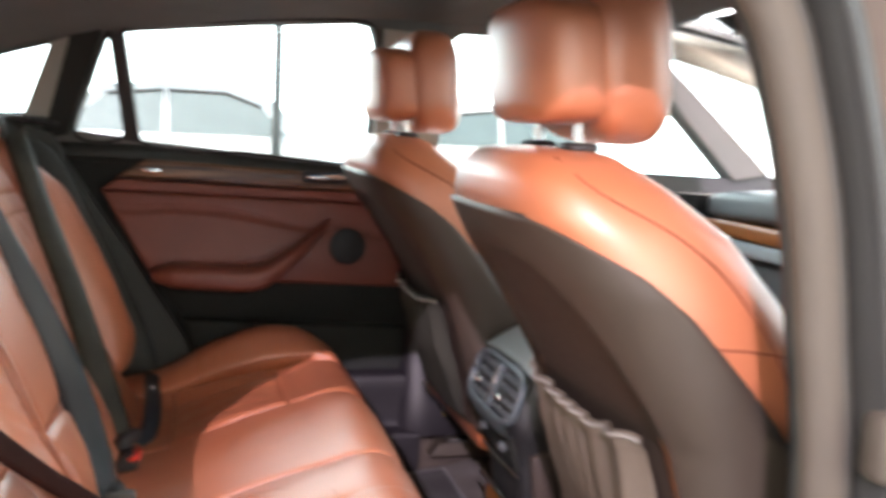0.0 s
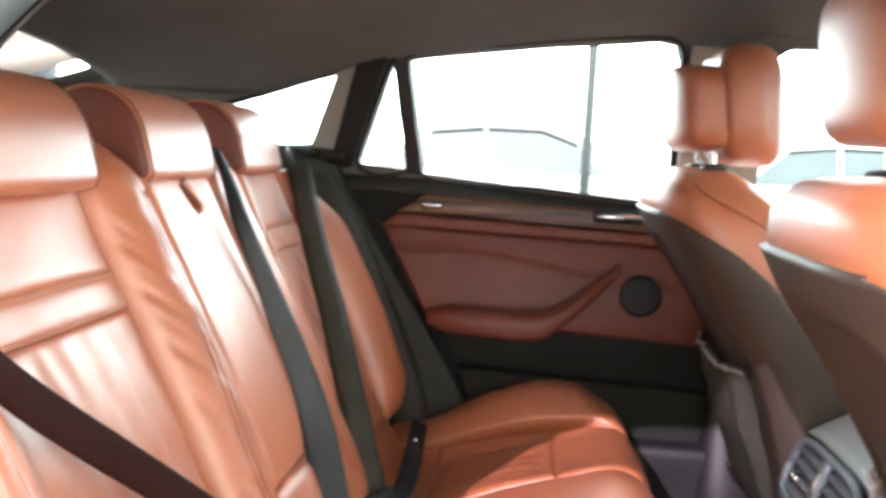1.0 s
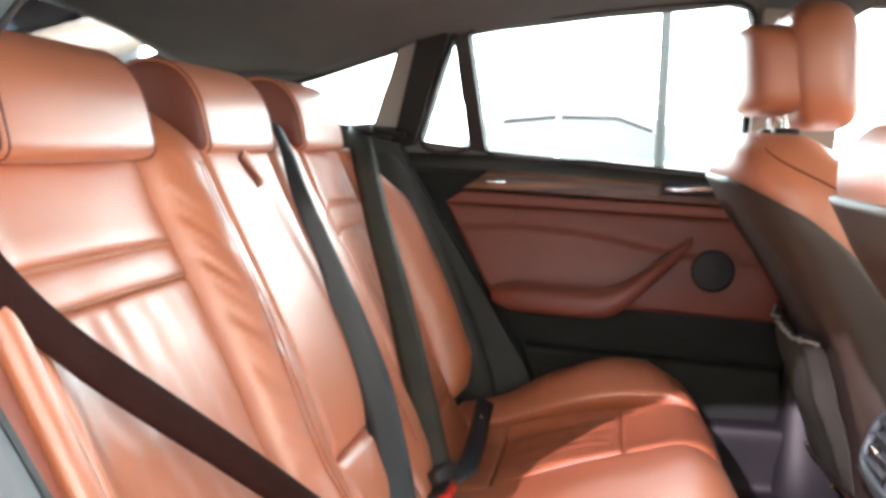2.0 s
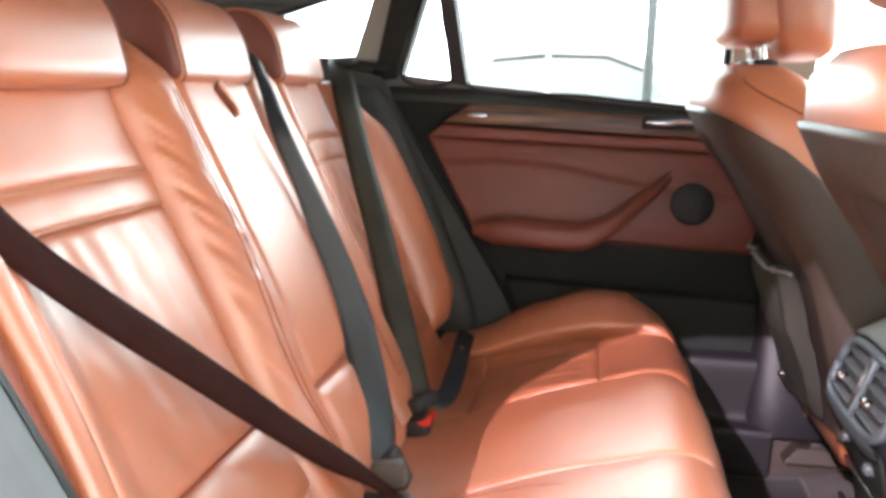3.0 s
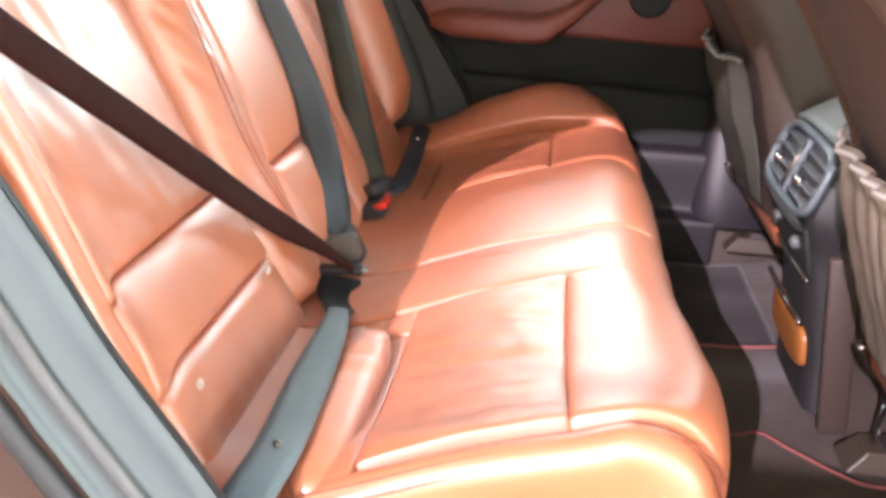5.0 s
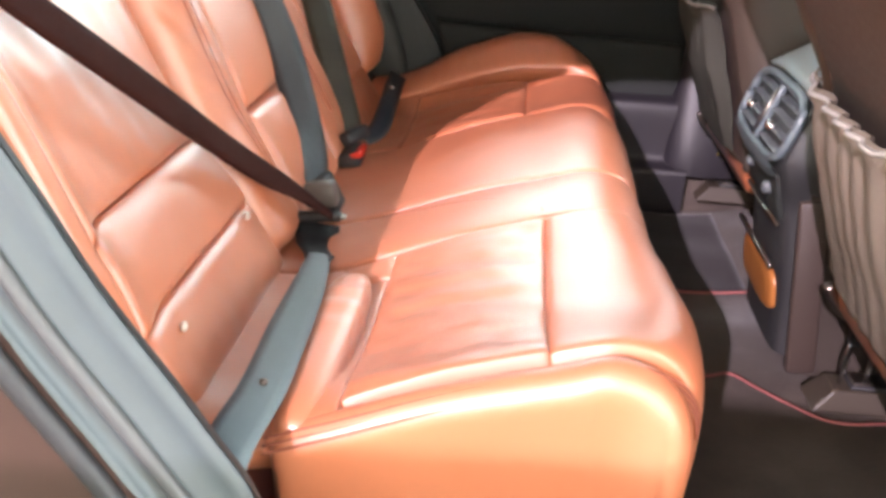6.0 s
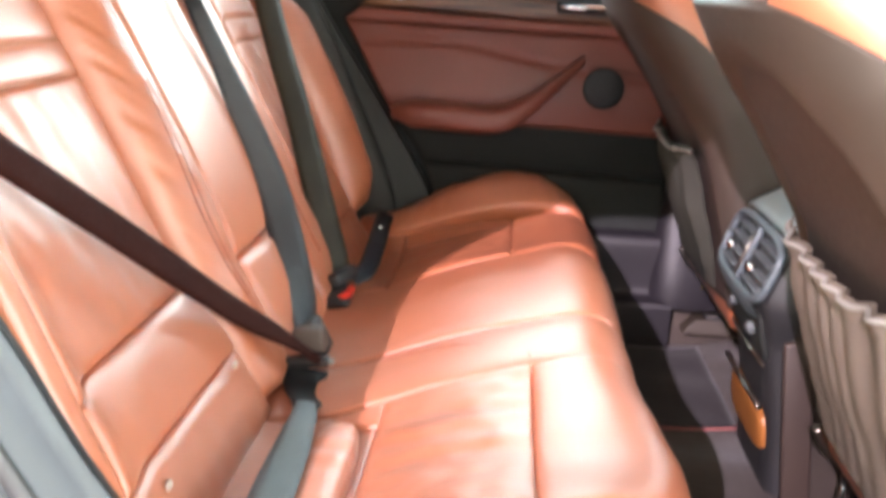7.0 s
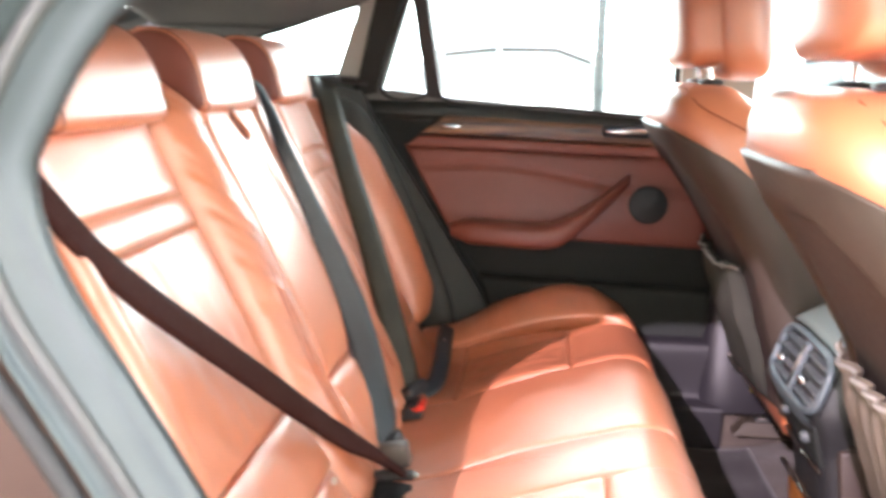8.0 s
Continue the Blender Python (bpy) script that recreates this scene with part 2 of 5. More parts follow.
def panel(name, surface, corners, mat, parent, radius=0.011, skirt=0.04, crown=0.005, folds=None, cell=0.009, label="", side=None, flat=1.0):
    """A sewn, padded panel on surface(a, b) -> (points, normals). corners: (a, b) at 00, 01, 10, 11.
    Edges are rounded off and turned in, so that neighbours leave a seam."""
    c = np.array(corners, float)
    la = (np.linalg.norm(c[2] - c[0]) + np.linalg.norm(c[3] - c[1])) / 2
    lb = (np.linalg.norm(c[1] - c[0]) + np.linalg.norm(c[3] - c[2])) / 2

    def ticks(length):
        k = max(4, int(length / cell))
        e = np.array([0, 0.12, 0.35, 0.7]) * radius / length
        mid = np.linspace(1.05 * radius / length, 1 - 1.05 * radius / length, k)
        return np.r_[e, mid, (1 - e)[::-1]]

    u, v = ticks(la), ticks(lb)
    U, V = np.meshgrid(u, v, indexing="ij")
    AB = (c[0] * ((1 - U) * (1 - V))[..., None] + c[1] * ((1 - U) * V)[..., None]
          + c[2] * (U * (1 - V))[..., None] + c[3] * (U * V)[..., None])
    pts, nor = surface(AB[..., 0], AB[..., 1])
    h = np.zeros(U.shape)
    for d in (U * la, (1 - U) * la, V * lb, (1 - V) * lb):
        q = np.clip(1 - d / radius, 0, 1)
        h -= flat * radius * (1 - np.sqrt(np.clip(1 - q * q, 0, 1)))
    h += crown * (np.sin(np.pi * np.clip(U, 0, 1)) * np.sin(np.pi * np.clip(V, 0, 1))) ** 0.5
    if folds is not None:
        inside = np.minimum.reduce([U * la, (1 - U) * la, V * lb, (1 - V) * lb])
        h += folds(AB[..., 0], AB[..., 1], U, V) * np.clip(inside / 0.02, 0, 1)
    P = pts + nor * h[..., None]
    # the rim turns in
    inward = -nor * skirt if side is None else np.broadcast_to(np.array(side, float) * skirt, nor.shape)
    big = np.zeros((len(u) + 2, len(v) + 2, 3))
    big[1:-1, 1:-1] = P
    low = P + inward
    big[0, 1:-1], big[-1, 1:-1], big[1:-1, 0], big[1:-1, -1] = low[0], low[-1], low[:, 0], low[:, -1]
    big[0, 0], big[0, -1], big[-1, 0], big[-1, -1] = low[0, 0], low[0, -1], low[-1, 0], low[-1, -1]
    return part(name, grid_mesh(name, big), mat, parent, label)


def seam(surface, ab, parent, mat=None, lift=0.0, radius=0.0007, name="stitching"):
    """A raised line of stitches along a path on a surface."""
    ab = smooth_line(ab, 70)
    p, n = surface(ab[:, 0], ab[:, 1])
    return tube(name, p + n * lift, radius, mat or THREAD, parent, sides=6)


def tube_mesh(pts, radius, sides=8, taper=None):
    p = np.array(pts, float)
    t = np.gradient(p, axis=0)
    t /= np.linalg.norm(t, axis=1)[:, None]
    up = np.array([0, 0, 1.0]) if abs(t[0, 2]) < 0.9 else np.array([1.0, 0, 0])
    rings = []
    for k in range(len(p)):
        a = np.cross(t[k], up)
        a /= np.linalg.norm(a)
        b = np.cross(a, t[k])
        up = b
        r = radius if taper is None else radius * taper[k]
        rings.append([p[k] + r * (math.cos(w) * a + math.sin(w) * b) for w in np.linspace(0, 2 * math.pi, sides, endpoint=False)])
    return grid_mesh("tube", np.array(rings), close_v=True, cap_u=True)


def tube(name, pts, radius, mat, parent=None, sides=8, label=""):
    return part(name, tube_mesh(pts, radius, sides), mat, parent, label)


def strap(name, pts, facing, width, mat, parent, thick=0.0016, twist=None, label=""):
    """Webbing along a line; facing: the outward direction at each point."""
    n = 70
    p = smooth_line(pts, n)
    f = np.stack([np.interp(np.linspace(0, 1, n), np.linspace(0, 1, len(facing)), np.array(facing, float)[:, k]) for k in range(3)], 1)
    t = np.gradient(p, axis=0)
    t /= np.linalg.norm(t, axis=1)[:, None]
    s = np.cross(t, f)
    s /= np.linalg.norm(s, axis=1)[:, None]
    f = np.cross(s, t)
    w = width / 2 * (np.ones(n) if twist is None else np.interp(np.linspace(0, 1, n), np.linspace(0, 1, len(twist)), twist))
    ring = []
    for k in range(n):
        a, b = s[k] * w[k], f[k] * thick / 2
        cup = -f[k] * 0.0015
        ring.append([p[k] - a + cup - b, p[k] - a * 0.5 - b, p[k] - b, p[k] + a * 0.5 - b, p[k] + a + cup - b,
                     p[k] + a + cup + b, p[k] + a * 0.5 + b, p[k] + b, p[k] - a * 0.5 + b, p[k] - a + cup + b])
    return part(name, grid_mesh(name, np.array(ring), close_v=True, cap_u=True), mat, parent, label)


def block_mesh(size, at=(0, 0, 0), bevel=0.004, turn=None, segments=2):
    bm = bmesh.new()
    bmesh.ops.create_cube(bm, size=1.0)
    bmesh.ops.scale(bm, vec=size, verts=bm.verts[:])
    if bevel:
        bmesh.ops.bevel(bm, geom=bm.edges[:], offset=min(bevel, min(size) * 0.45), segments=segments, affect="EDGES", profile=0.5)
    if turn is not None:
        bmesh.ops.transform(bm, matrix=turn, verts=bm.verts[:])
    bmesh.ops.translate(bm, vec=at, verts=bm.verts[:])
    return bm


def disc_mesh(radius, depth, at, axis="Y", sides=32, bevel=0.0015):
    bm = bmesh.new()
    bmesh.ops.create_cone(bm, cap_ends=True, segments=sides, radius1=radius, radius2=radius, depth=depth)
    if bevel:
        bmesh.ops.bevel(bm, geom=[e for e in bm.edges if len(e.link_faces) == 2 and any(len(f.verts) > 4 for f in e.link_faces)],
                        offset=bevel, segments=2, affect="EDGES", profile=0.5)
    if axis == "Y":
        bmesh.ops.rotate(bm, matrix=Matrix.Rotation(radians(90), 3, "X"), verts=bm.verts[:])
    if axis == "X":
        bmesh.ops.rotate(bm, matrix=Matrix.Rotation(radians(90), 3, "Y"), verts=bm.verts[:])
    bmesh.ops.translate(bm, vec=at, verts=bm.verts[:])
    return bm


def puffy_mesh(half, power=4.0, cells=14, shape=None):
    """A rounded cushion: a cube blown up to a superellipsoid; shape(points) bends it."""
    bm = bmesh.new()
    g = np.linspace(-1, 1, cells)
    A, B = np.meshgrid(g, g, indexing="ij")
    one = np.ones_like(A)
    for pts in ((A, B, one), (B, A, -one), (one, A, B), (-one, B, A), (B, one, A), (A, -one, B)):
        d = np.stack([np.tan(q * math.pi / 4) for q in pts], -1)
        r = (np.abs(d) ** power).sum(-1) ** (1 / power)
        P = d / r[..., None] * np.array(half)
        if shape is not None:
            P = shape(P)
        vs = [[bm.verts.new(P[i, j]) for j in range(cells)] for i in range(cells)]
        for i in range(cells - 1):
            for j in range(cells - 1):
                bm.faces.new((vs[i][j], vs[i + 1][j], vs[i + 1][j + 1], vs[i][j + 1]))
    bmesh.ops.remove_doubles(bm, verts=bm.verts[:], dist=1e-5)
    return bm


def sheet_mesh(outline, holes, place, thick):
    """A flat sheet with holes: outlines in two coordinates, laid into the world by place(p, depth), with a thickness."""
    bm = bmesh.new()
    edges = []
    for loop in (outline, *holes):
        vs = [bm.verts.new((x, z, 0)) for x, z in loop]
        edges += [bm.edges.new((vs[i], vs[(i + 1) % len(vs)])) for i in range(len(vs))]
    bmesh.ops.triangle_fill(bm, edges=edges, use_beauty=True)
    ext = bmesh.ops.extrude_face_region(bm, geom=bm.faces[:])
    top = {v for v in ext["geom"] if isinstance(v, bmesh.types.BMVert)}
    for v in bm.verts:
        v.co = Vector(place(v.co.x, v.co.y, thick if v in top else 0.0))
    return bm


def wander(p, scale, seed=0.0):
    return noise.noise(Vector((p[0] * scale + seed, p[1] * scale - seed, p[2] * scale + 2 * seed)))


def field(A, B, sa, sb, seed):
    """Smooth noise over two coordinates, with its own scale along each."""
    out = np.zeros(A.shape)
    for i in np.ndindex(A.shape):
        out[i] = noise.noise(Vector((A[i] * sa, B[i] * sb, seed)))
    return out


# ---------------------------------------------------------------- structure: ground, floor, roof, sides
ground = part("ground", block_mesh((400, 400, 0.2), (0, 0, -0.56), 0), PAVING)
tagged(ground, "pale sandy paving around the car", "ground", kind="structure")

# glowing backdrops: overexposed distance beyond the car, added warm fill behind the camera
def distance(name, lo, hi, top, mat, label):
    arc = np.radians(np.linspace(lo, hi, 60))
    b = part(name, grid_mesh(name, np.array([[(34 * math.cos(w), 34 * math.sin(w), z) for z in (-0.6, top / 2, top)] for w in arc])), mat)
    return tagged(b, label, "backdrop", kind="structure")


distance("backdrop", -25, 160, 28, GLOW_FAR, "glowing white backdrop for the overexposed distance outside the windows")
distance("backdrop_fill_glow", 160, 335, 12, GLOW_FILL, "unseen warm glowing fill behind the camera")

# opening of the near rear door, (x, z)
OPENING = smooth_line([(0.22, 0.20), (0.45, 0.17), (0.70, 0.17), (0.785, 0.27), (0.78, 0.52), (0.757, 0.682), (0.737, 0.792), (0.706, 0.897),
                       (0.668, 0.985), (0.60, 1.032), (0.46, 1.005), (0.26, 0.995), (0.095, 0.985), (0.010, 0.940), (-0.058, 0.872), (-0.095, 0.812),
                       (-0.111, 0.779), (-0.107, 0.735), (-0.086, 0.681), (-0.038, 0.604), (0.016, 0.513), (0.056, 0.438), (0.112, 0.352), (0.155, 0.285)], 150, closed=True)


def outward(line):
    t = np.roll(line, -1, 0) - np.roll(line, 1, 0)
    n = np.stack([t[:, 1], -t[:, 0]], 1)
    n /= np.linalg.norm(n, axis=1)[:, None]
    return n


OPEN_N = outward(OPENING)


def ring_band(steps):
    """A band round the door opening; steps: (distance outwards, y)."""
    rows = []
    for k in range(len(OPENING)):
        rows.append([(OPENING[k, 0] + OPEN_N[k, 0] * d, y, OPENING[k, 1] + OPEN_N[k, 1] * d) for d, y in steps])
    return grid_mesh("band", np.array(rows), close_u=True)


near_outer = [(-1.5, -0.10), (1.9, -0.10), (1.9, 0.78), (1.55, 0.86), (1.15, 1.10), (0.6, 1.17), (0.1, 1.14), (-0.4, 1.05), (-0.9, 0.93), (-1.5, 0.72)]
near_hole = [(OPENING[k, 0] + OPEN_N[k, 0] * 0.058, OPENING[k, 1] + OPEN_N[k, 1] * 0.058) for k in range(0, len(OPENING), 2)]
front_hole = [(0.93, 0.80), (1.45, 0.80), (1.12, 1.06), (0.90, 1.08)]
wall_near = part("wall_near", sheet_mesh(near_outer, [near_hole, front_hole], lambda x, z, d: (x, -0.79 + d, z), 0.05), PAINT, smooth=False)
tagged(wall_near, "dark brown metallic car body side around the open door", "car body", kind="structure")
part("door_jamb", ring_band([(0.0015, -0.744), (0.004, -0.750), (0.012, -0.753), (0.026, -0.755), (0.030, -0.764), (0.040, -0.766), (0.050, -0.764), (0.056, -0.778), (0.060, -0.792), (0.064, -0.786)]), JAMB, wall_near, "grey painted door jamb")
# inner return coloured black for the shadow gap beside the jamb
part("inner_return", ring_band([(0.13, -0.655), (0.10, -0.66), (0.03, -0.712), (0.001, -0.736), (0.0, -0.744)]), RUBBER_BLACK, wall_near, "inner edge of the door opening, blackened for its shadow")
FRONT = [k for k in range(len(OPENING)) if OPENING[k, 0] > 0.55 and OPENING[k, 1] > 0.2]
part("pillar_strip", grid_mesh("ps", np.array([[(OPENING[k, 0] + OPEN_N[k, 0] * d, y, OPENING[k, 1] + OPEN_N[k, 1] * d) for d, y in ((0.09, -0.67), (0.03, -0.72), (0.0, -0.752), (0.004, -0.768), (0.018, -0.776), (0.034, -0.776), (0.048, -0.772), (0.052, -0.765))] for k in FRONT])), PILLAR_BEIGE, wall_near, "grey beige pillar strip")
part("pillar_gap", grid_mesh("pg", np.array([[(OPENING[k, 0] + OPEN_N[k, 0] * d, y, OPENING[k, 1] + OPEN_N[k, 1] * d) for d, y in ((0.050, -0.770), (0.056, -0.797), (0.082, -0.799), (0.088, -0.790))] for k in FRONT])), RUBBER_BLACK, wall_near, "black rubber edge")
tube_line = np.array([(OPENING[k, 0] + OPEN_N[k, 0] * 0.040, -0.768, OPENING[k, 1] + OPEN_N[k, 1] * 0.040) for k in range(len(OPENING))])
tube("rubber_seal", np.vstack([tube_line, tube_line[:1]]), 0.007, RUBBER, wall_near, 10, "grey rubber door seal")
tube_line2 = np.array([(OPENING[k, 0] + OPEN_N[k, 0] * 0.066, -0.795, OPENING[k, 1] + OPEN_N[k, 1] * 0.066) for k in range(len(OPENING))])
tube("outer_seal", np.vstack([tube_line2, tube_line2[:1]]), 0.009, RUBBER_BLACK, wall_near, 8, "black rubber outer seal")
# latch striker on the front edge of the opening
part("hinge", block_mesh((0.05, 0.04, 0.075), (0.845, -0.80, 0.585), 0.012), PILLAR_BEIGE, wall_near, "beige-grey door hinge bracket")

# floor pan: footwell, tunnel, ramp under the seats
fx = np.linspace(-1.4, 1.9, 140)
fy = np.linspace(-0.76, 0.78, 90)
FX, FY = np.meshgrid(fx, fy, indexing="ij")


def floor_height(x, y):
    tunnel = 0.022 * np.exp(-(np.abs(y) / 0.14) ** 4) * step(x, 0.5, 0.75)
    sill = 0.20 * step(np.abs(y), 0.66, 0.70)
    under = 0.03 * step(x, 0.70, 0.95)
    return 0.0 + tunnel + sill * (0.6 + 0.4 * step(x, 0.4, 0.6)) + under


FZ = floor_height(FX, FY)
for i in np.ndindex(FZ.shape):
    FZ[i] += 0.003 * noise.noise(Vector((FX[i] * 14, FY[i] * 14, 0.3)))
floor = part("floor", grid_mesh("floor", np.stack([FX, FY, FZ], -1)), CARPET)
sol = floor.modifiers.new("thickness", "SOLIDIFY")
sol.thickness = 0.05
sol.offset = -1
tagged(floor, "dark carpeted car floor with centre tunnel", "floor", kind="structure")

# headliner
ROOF_X = [-0.62, -0.31, -0.12, 0.02, 0.3, 0.57, 0.9, 1.25]
ROOF_Z = [0.965, 0.965, 1.02, 1.05, 1.085, 1.11, 1.115, 1.10]


def roof_height(x, y):
    edge = np.interp(x, ROOF_X, ROOF_Z)
    mid = np.interp(x, [-0.62, -0.3, 0.0, 0.4, 0.9, 1.25], [1.036, 1.085, 1.13, 1.17, 1.18, 1.15])
    return edge + (mid - edge) * (1 - np.clip(np.abs(y) / 0.64, 0, 1.2) ** 2.4)


rx = np.linspace(-0.62, 1.25, 70)
ry = np.linspace(-0.72, 0.66, 50)
RX, RY = np.meshgrid(rx, ry, indexing="ij")
ceiling = part("ceiling", grid_mesh("ceiling", np.stack([RX, RY, roof_height(RX, RY)], -1)), LINER)
sol = ceiling.modifiers.new("thickness", "SOLIDIFY")
sol.thickness = 0.035
sol.offset = 1
tagged(ceiling, "charcoal fabric car headliner", "headliner", kind="structure")


# far side above the belt line: leans inwards
def lean(x, z, d):
    return (x, 0.745 - 0.40 * max(0.0, z - 0.80) + d, z)


far_outline = [(-1.5, 0.70), (-0.12, 0.795), (0.06, 0.795), (0.53, 0.762), (0.80, 0.745), (1.9, 0.72), (1.72, 0.80), (1.25, 1.13), (0.57, 1.16), (0.0, 1.11), (-0.35, 1.03), (-0.9, 0.93), (-1.5, 0.72)]
rear_win = [(0.054, 0.805), (0.30, 0.787), (0.57, 0.770), (0.592, 0.80), (0.586, 1.06), (0.572, 1.098), (0.53, 1.106), (0.40, 1.10), (0.22, 1.08), (0.024, 1.046)]
quarter = [(-0.092, 0.822), (0.016, 0.812), (0.006, 0.93), (-0.006, 1.034), (-0.014, 1.034)]
hatch_win = [(-0.182, 0.860), (-0.30, 0.852), (-0.46, 0.850), (-0.52, 0.885), (-0.42, 0.925), (-0.31, 0.957), (-0.20, 0.992), (-0.128, 1.013), (-0.142, 0.97)]
front_win = [(0.77, 0.79), (1.62, 0.775), (1.24, 1.075), (0.95, 1.10), (0.80, 1.10), (0.76, 1.07)]
wall_far = part("wall_far", sheet_mesh(far_outline, [rear_win, quarter, hatch_win, front_win], lean, 0.05), LINER, smooth=False)
tagged(wall_far, "dark window frames and pillars of the far car side", "car body", kind="structure")


def pane(name, loop, place, label):
    w = part(name, sheet_mesh(loop, [], place, 0.004), GLASS, smooth=False)
    w.visible_shadow = False
    return tagged(w, label, "window", kind="structure")


mid = lambda x, z, d: lean(x, z, d + 0.03)
pane("window_1", rear_win, mid, "clear rear door window glass")
pane("window_2", quarter, mid, "small triangular rear door quarter glass")
pane("window_3", hatch_win, mid, "rear side window glass behind the pillar")
pane("window_4", front_win, mid, "front door window glass")


def edge_line(loop, push):
    return [lean(x, z, push) for x, z in loop]


for loop, nm in ((rear_win, "window_seal"), (quarter, "window_seal"), (hatch_win, "window_seal")):
    pts = smooth_line(edge_line(loop, -0.004), 90, closed=True)
    tube(nm, np.vstack([pts, pts[:1]]), 0.0045, RUBBER_BLACK, wall_far, 6, "black window seal")
# grey trim on the pillars
part("rear_pillar_trim", sheet_mesh([(-0.128, 1.012), (-0.086, 1.027), (-0.142, 0.850), (-0.196, 0.852)], [], lambda x, z, d: lean(x, z, -0.012 + d), 0.010), PILLAR_TRIM, wall_far, "grey fabric pillar cover", smooth=False)
part("pillar_cover", sheet_mesh([(-0.086, 1.028), (-0.022, 1.045), (-0.104, 0.812), (-0.168, 0.800), (-0.142, 0.847)], [], lambda x, z, d: lean(x, z, -0.022 + d), 0.020), BLACK_TRIM, wall_far, "charcoal rear pillar cover", smooth=False)
bp = [(0.60, 0.76), (0.762, 0.752), (0.762, 1.085), (0.598, 1.092)]
part("centre_pillar_trim", sheet_mesh(bp, [], lambda x, z, d: lean(x, z, -0.03 + d), 0.028), PILLAR_TRIM, wall_far, "grey centre pillar trim", smooth=False)
part("quarter_bar", sheet_mesh([(-0.004, 1.036), (0.022, 1.046), (0.054, 0.800), (0.018, 0.806)], [], lambda x, z, d: lean(x, z, -0.014 + d), 0.012), RUBBER_BLACK, wall_far, "black bar between the panes", smooth=False)
# horizontal rod and ledge beside the hatch window
tube("grab_rod", smooth_line([(-0.40, 0.700, 0.853), (-0.25, 0.700, 0.848), (-0.12, 0.705, 0.834)], 30), 0.006, BLACK, wall_far, 8)

# rear glass and hatch lining
glass_pts = lambda s, y: (-0.62 - 0.75 * s, y, 1.034 - 0.235 * s)
w5 = part("window_5", grid_mesh("g", np.array([[glass_pts(s, y) for y in (-0.62, 0, 0.62)] for s in (0, 0.5, 1)])), GLASS)
w5.visible_shadow = False
sol = w5.modifiers.new("thickness", "SOLIDIFY")
sol.thickness = 0.004
tagged(w5, "sloping rear window glass", "window", kind="structure")
trim = thing("trim", (-1.0, 0, 0.7), "dark lining of the luggage space", "trim", kind="structure")
part("shelf", block_mesh((1.05, 1.30, 0.03), (-0.86, 0, 0.72), 0.01), BLACK_TRIM, trim)
for s in (-1, 1):
    part("side_rail", grid_mesh("r", np.array([[(-0.55 - 0.85 * k, s * (0.62 + 0.16 * q), 1.03 - 0.27 * k - 0.02 * q) for q in (0, 1)] for k in np.linspace(0, 1, 8)])), LINER, trim)
part("tailgate", block_mesh((0.06, 1.5, 0.9), (-1.42, 0, 0.36), 0.02), BLACK_TRIM, trim)

# front of the cabin
dash = thing("dashboard", (1.7, 0, 0.3), "grey dashboard with an orange wood strip", "dashboard")
part("dash_top", puffy_mesh((0.24, 0.74, 0.045), 5, 16, lambda P: P + np.array((1.72, 0, 0.728)) + np.stack([0 * P[..., 1], 0 * P[..., 1], -0.03 * (P[..., 1] / 0.74) ** 2], -1)), DASH, dash, "blue grey upper dashboard")
part("wood_strip", puffy_mesh((0.020, 0.70, 0.022), 4, 14, lambda P: P + np.array((1.505, 0, 0.655))), ORANGE_WOOD, dash, "orange glossy wood strip")
# white reflection below the wood, built as a pale strip
part("reflection_strip", puffy_mesh((0.022, 0.70, 0.020), 4, 14, lambda P: P + np.array((1.515, 0, 0.612))), SILVER_LIT, dash, "pale strip standing in for a reflection")
part("dash_face", block_mesh((0.2, 1.46, 0.32), (1.63, 0, 0.44), 0.03), DASH, dash)
part("dash_foot", block_mesh((0.2, 1.46, 0.24), (1.70, 0, 0.15), 0.03), BLACK_TRIM, dash)
windscreen = part("window_6", grid_mesh("ws", np.array([[(1.25 + 0.6 * k, y, 1.14 - 0.37 * k) for y in (-0.62, 0, 0.62)] for k in (0, 0.5, 1)])), GLASS)
windscreen.visible_shadow = False
sol = windscreen.modifiers.new("thickness", "SOLIDIFY")
sol.thickness = 0.004
tagged(windscreen, "windscreen glass", "window", kind="structure")
part("front_wall", block_mesh((0.05, 1.6, 0.9), (1.95, 0, 0.3), 0.01), BLACK_TRIM, trim)

# ---------------------------------------------------------------- far rear door
door = thing("door_1", (0.35, 0.75, 0.25), "closed far rear door with brick red leather and walnut trim", "car door", kind="structure")
DOOR_LOW = [(-0.125, 0.800), (0.06, 0.797), (0.53, 0.764), (0.80, 0.747), (0.80, 0.20), (0.10, 0.20), (0.05, 0.33), (-0.04, 0.485), (-0.14, 0.655), (-0.18, 0.74)]
part("door_body", sheet_mesh(DOOR_LOW, [], lambda x, z, d: (x, 0.752 + d, z), 0.05), BLACK_TRIM, door, smooth=False)


def sill_z(x):
    return np.interp(x, [-0.12, 0.06, 0.53, 0.80], [0.800, 0.797, 0.764, 0.747])


def door_face(depth):
    """Surface of the door lining: a = x, b = z, standing depth in front of the door."""
    def surface(a, b):
        p = np.stack([a, np.full(a.shape, 0.752 - depth) - 0.018 * np.exp(-((b - 0.52) / 0.10) ** 2), b], -1)
        n = np.zeros(p.shape)
        n[..., 1] = -1
        return p, n
    return surface


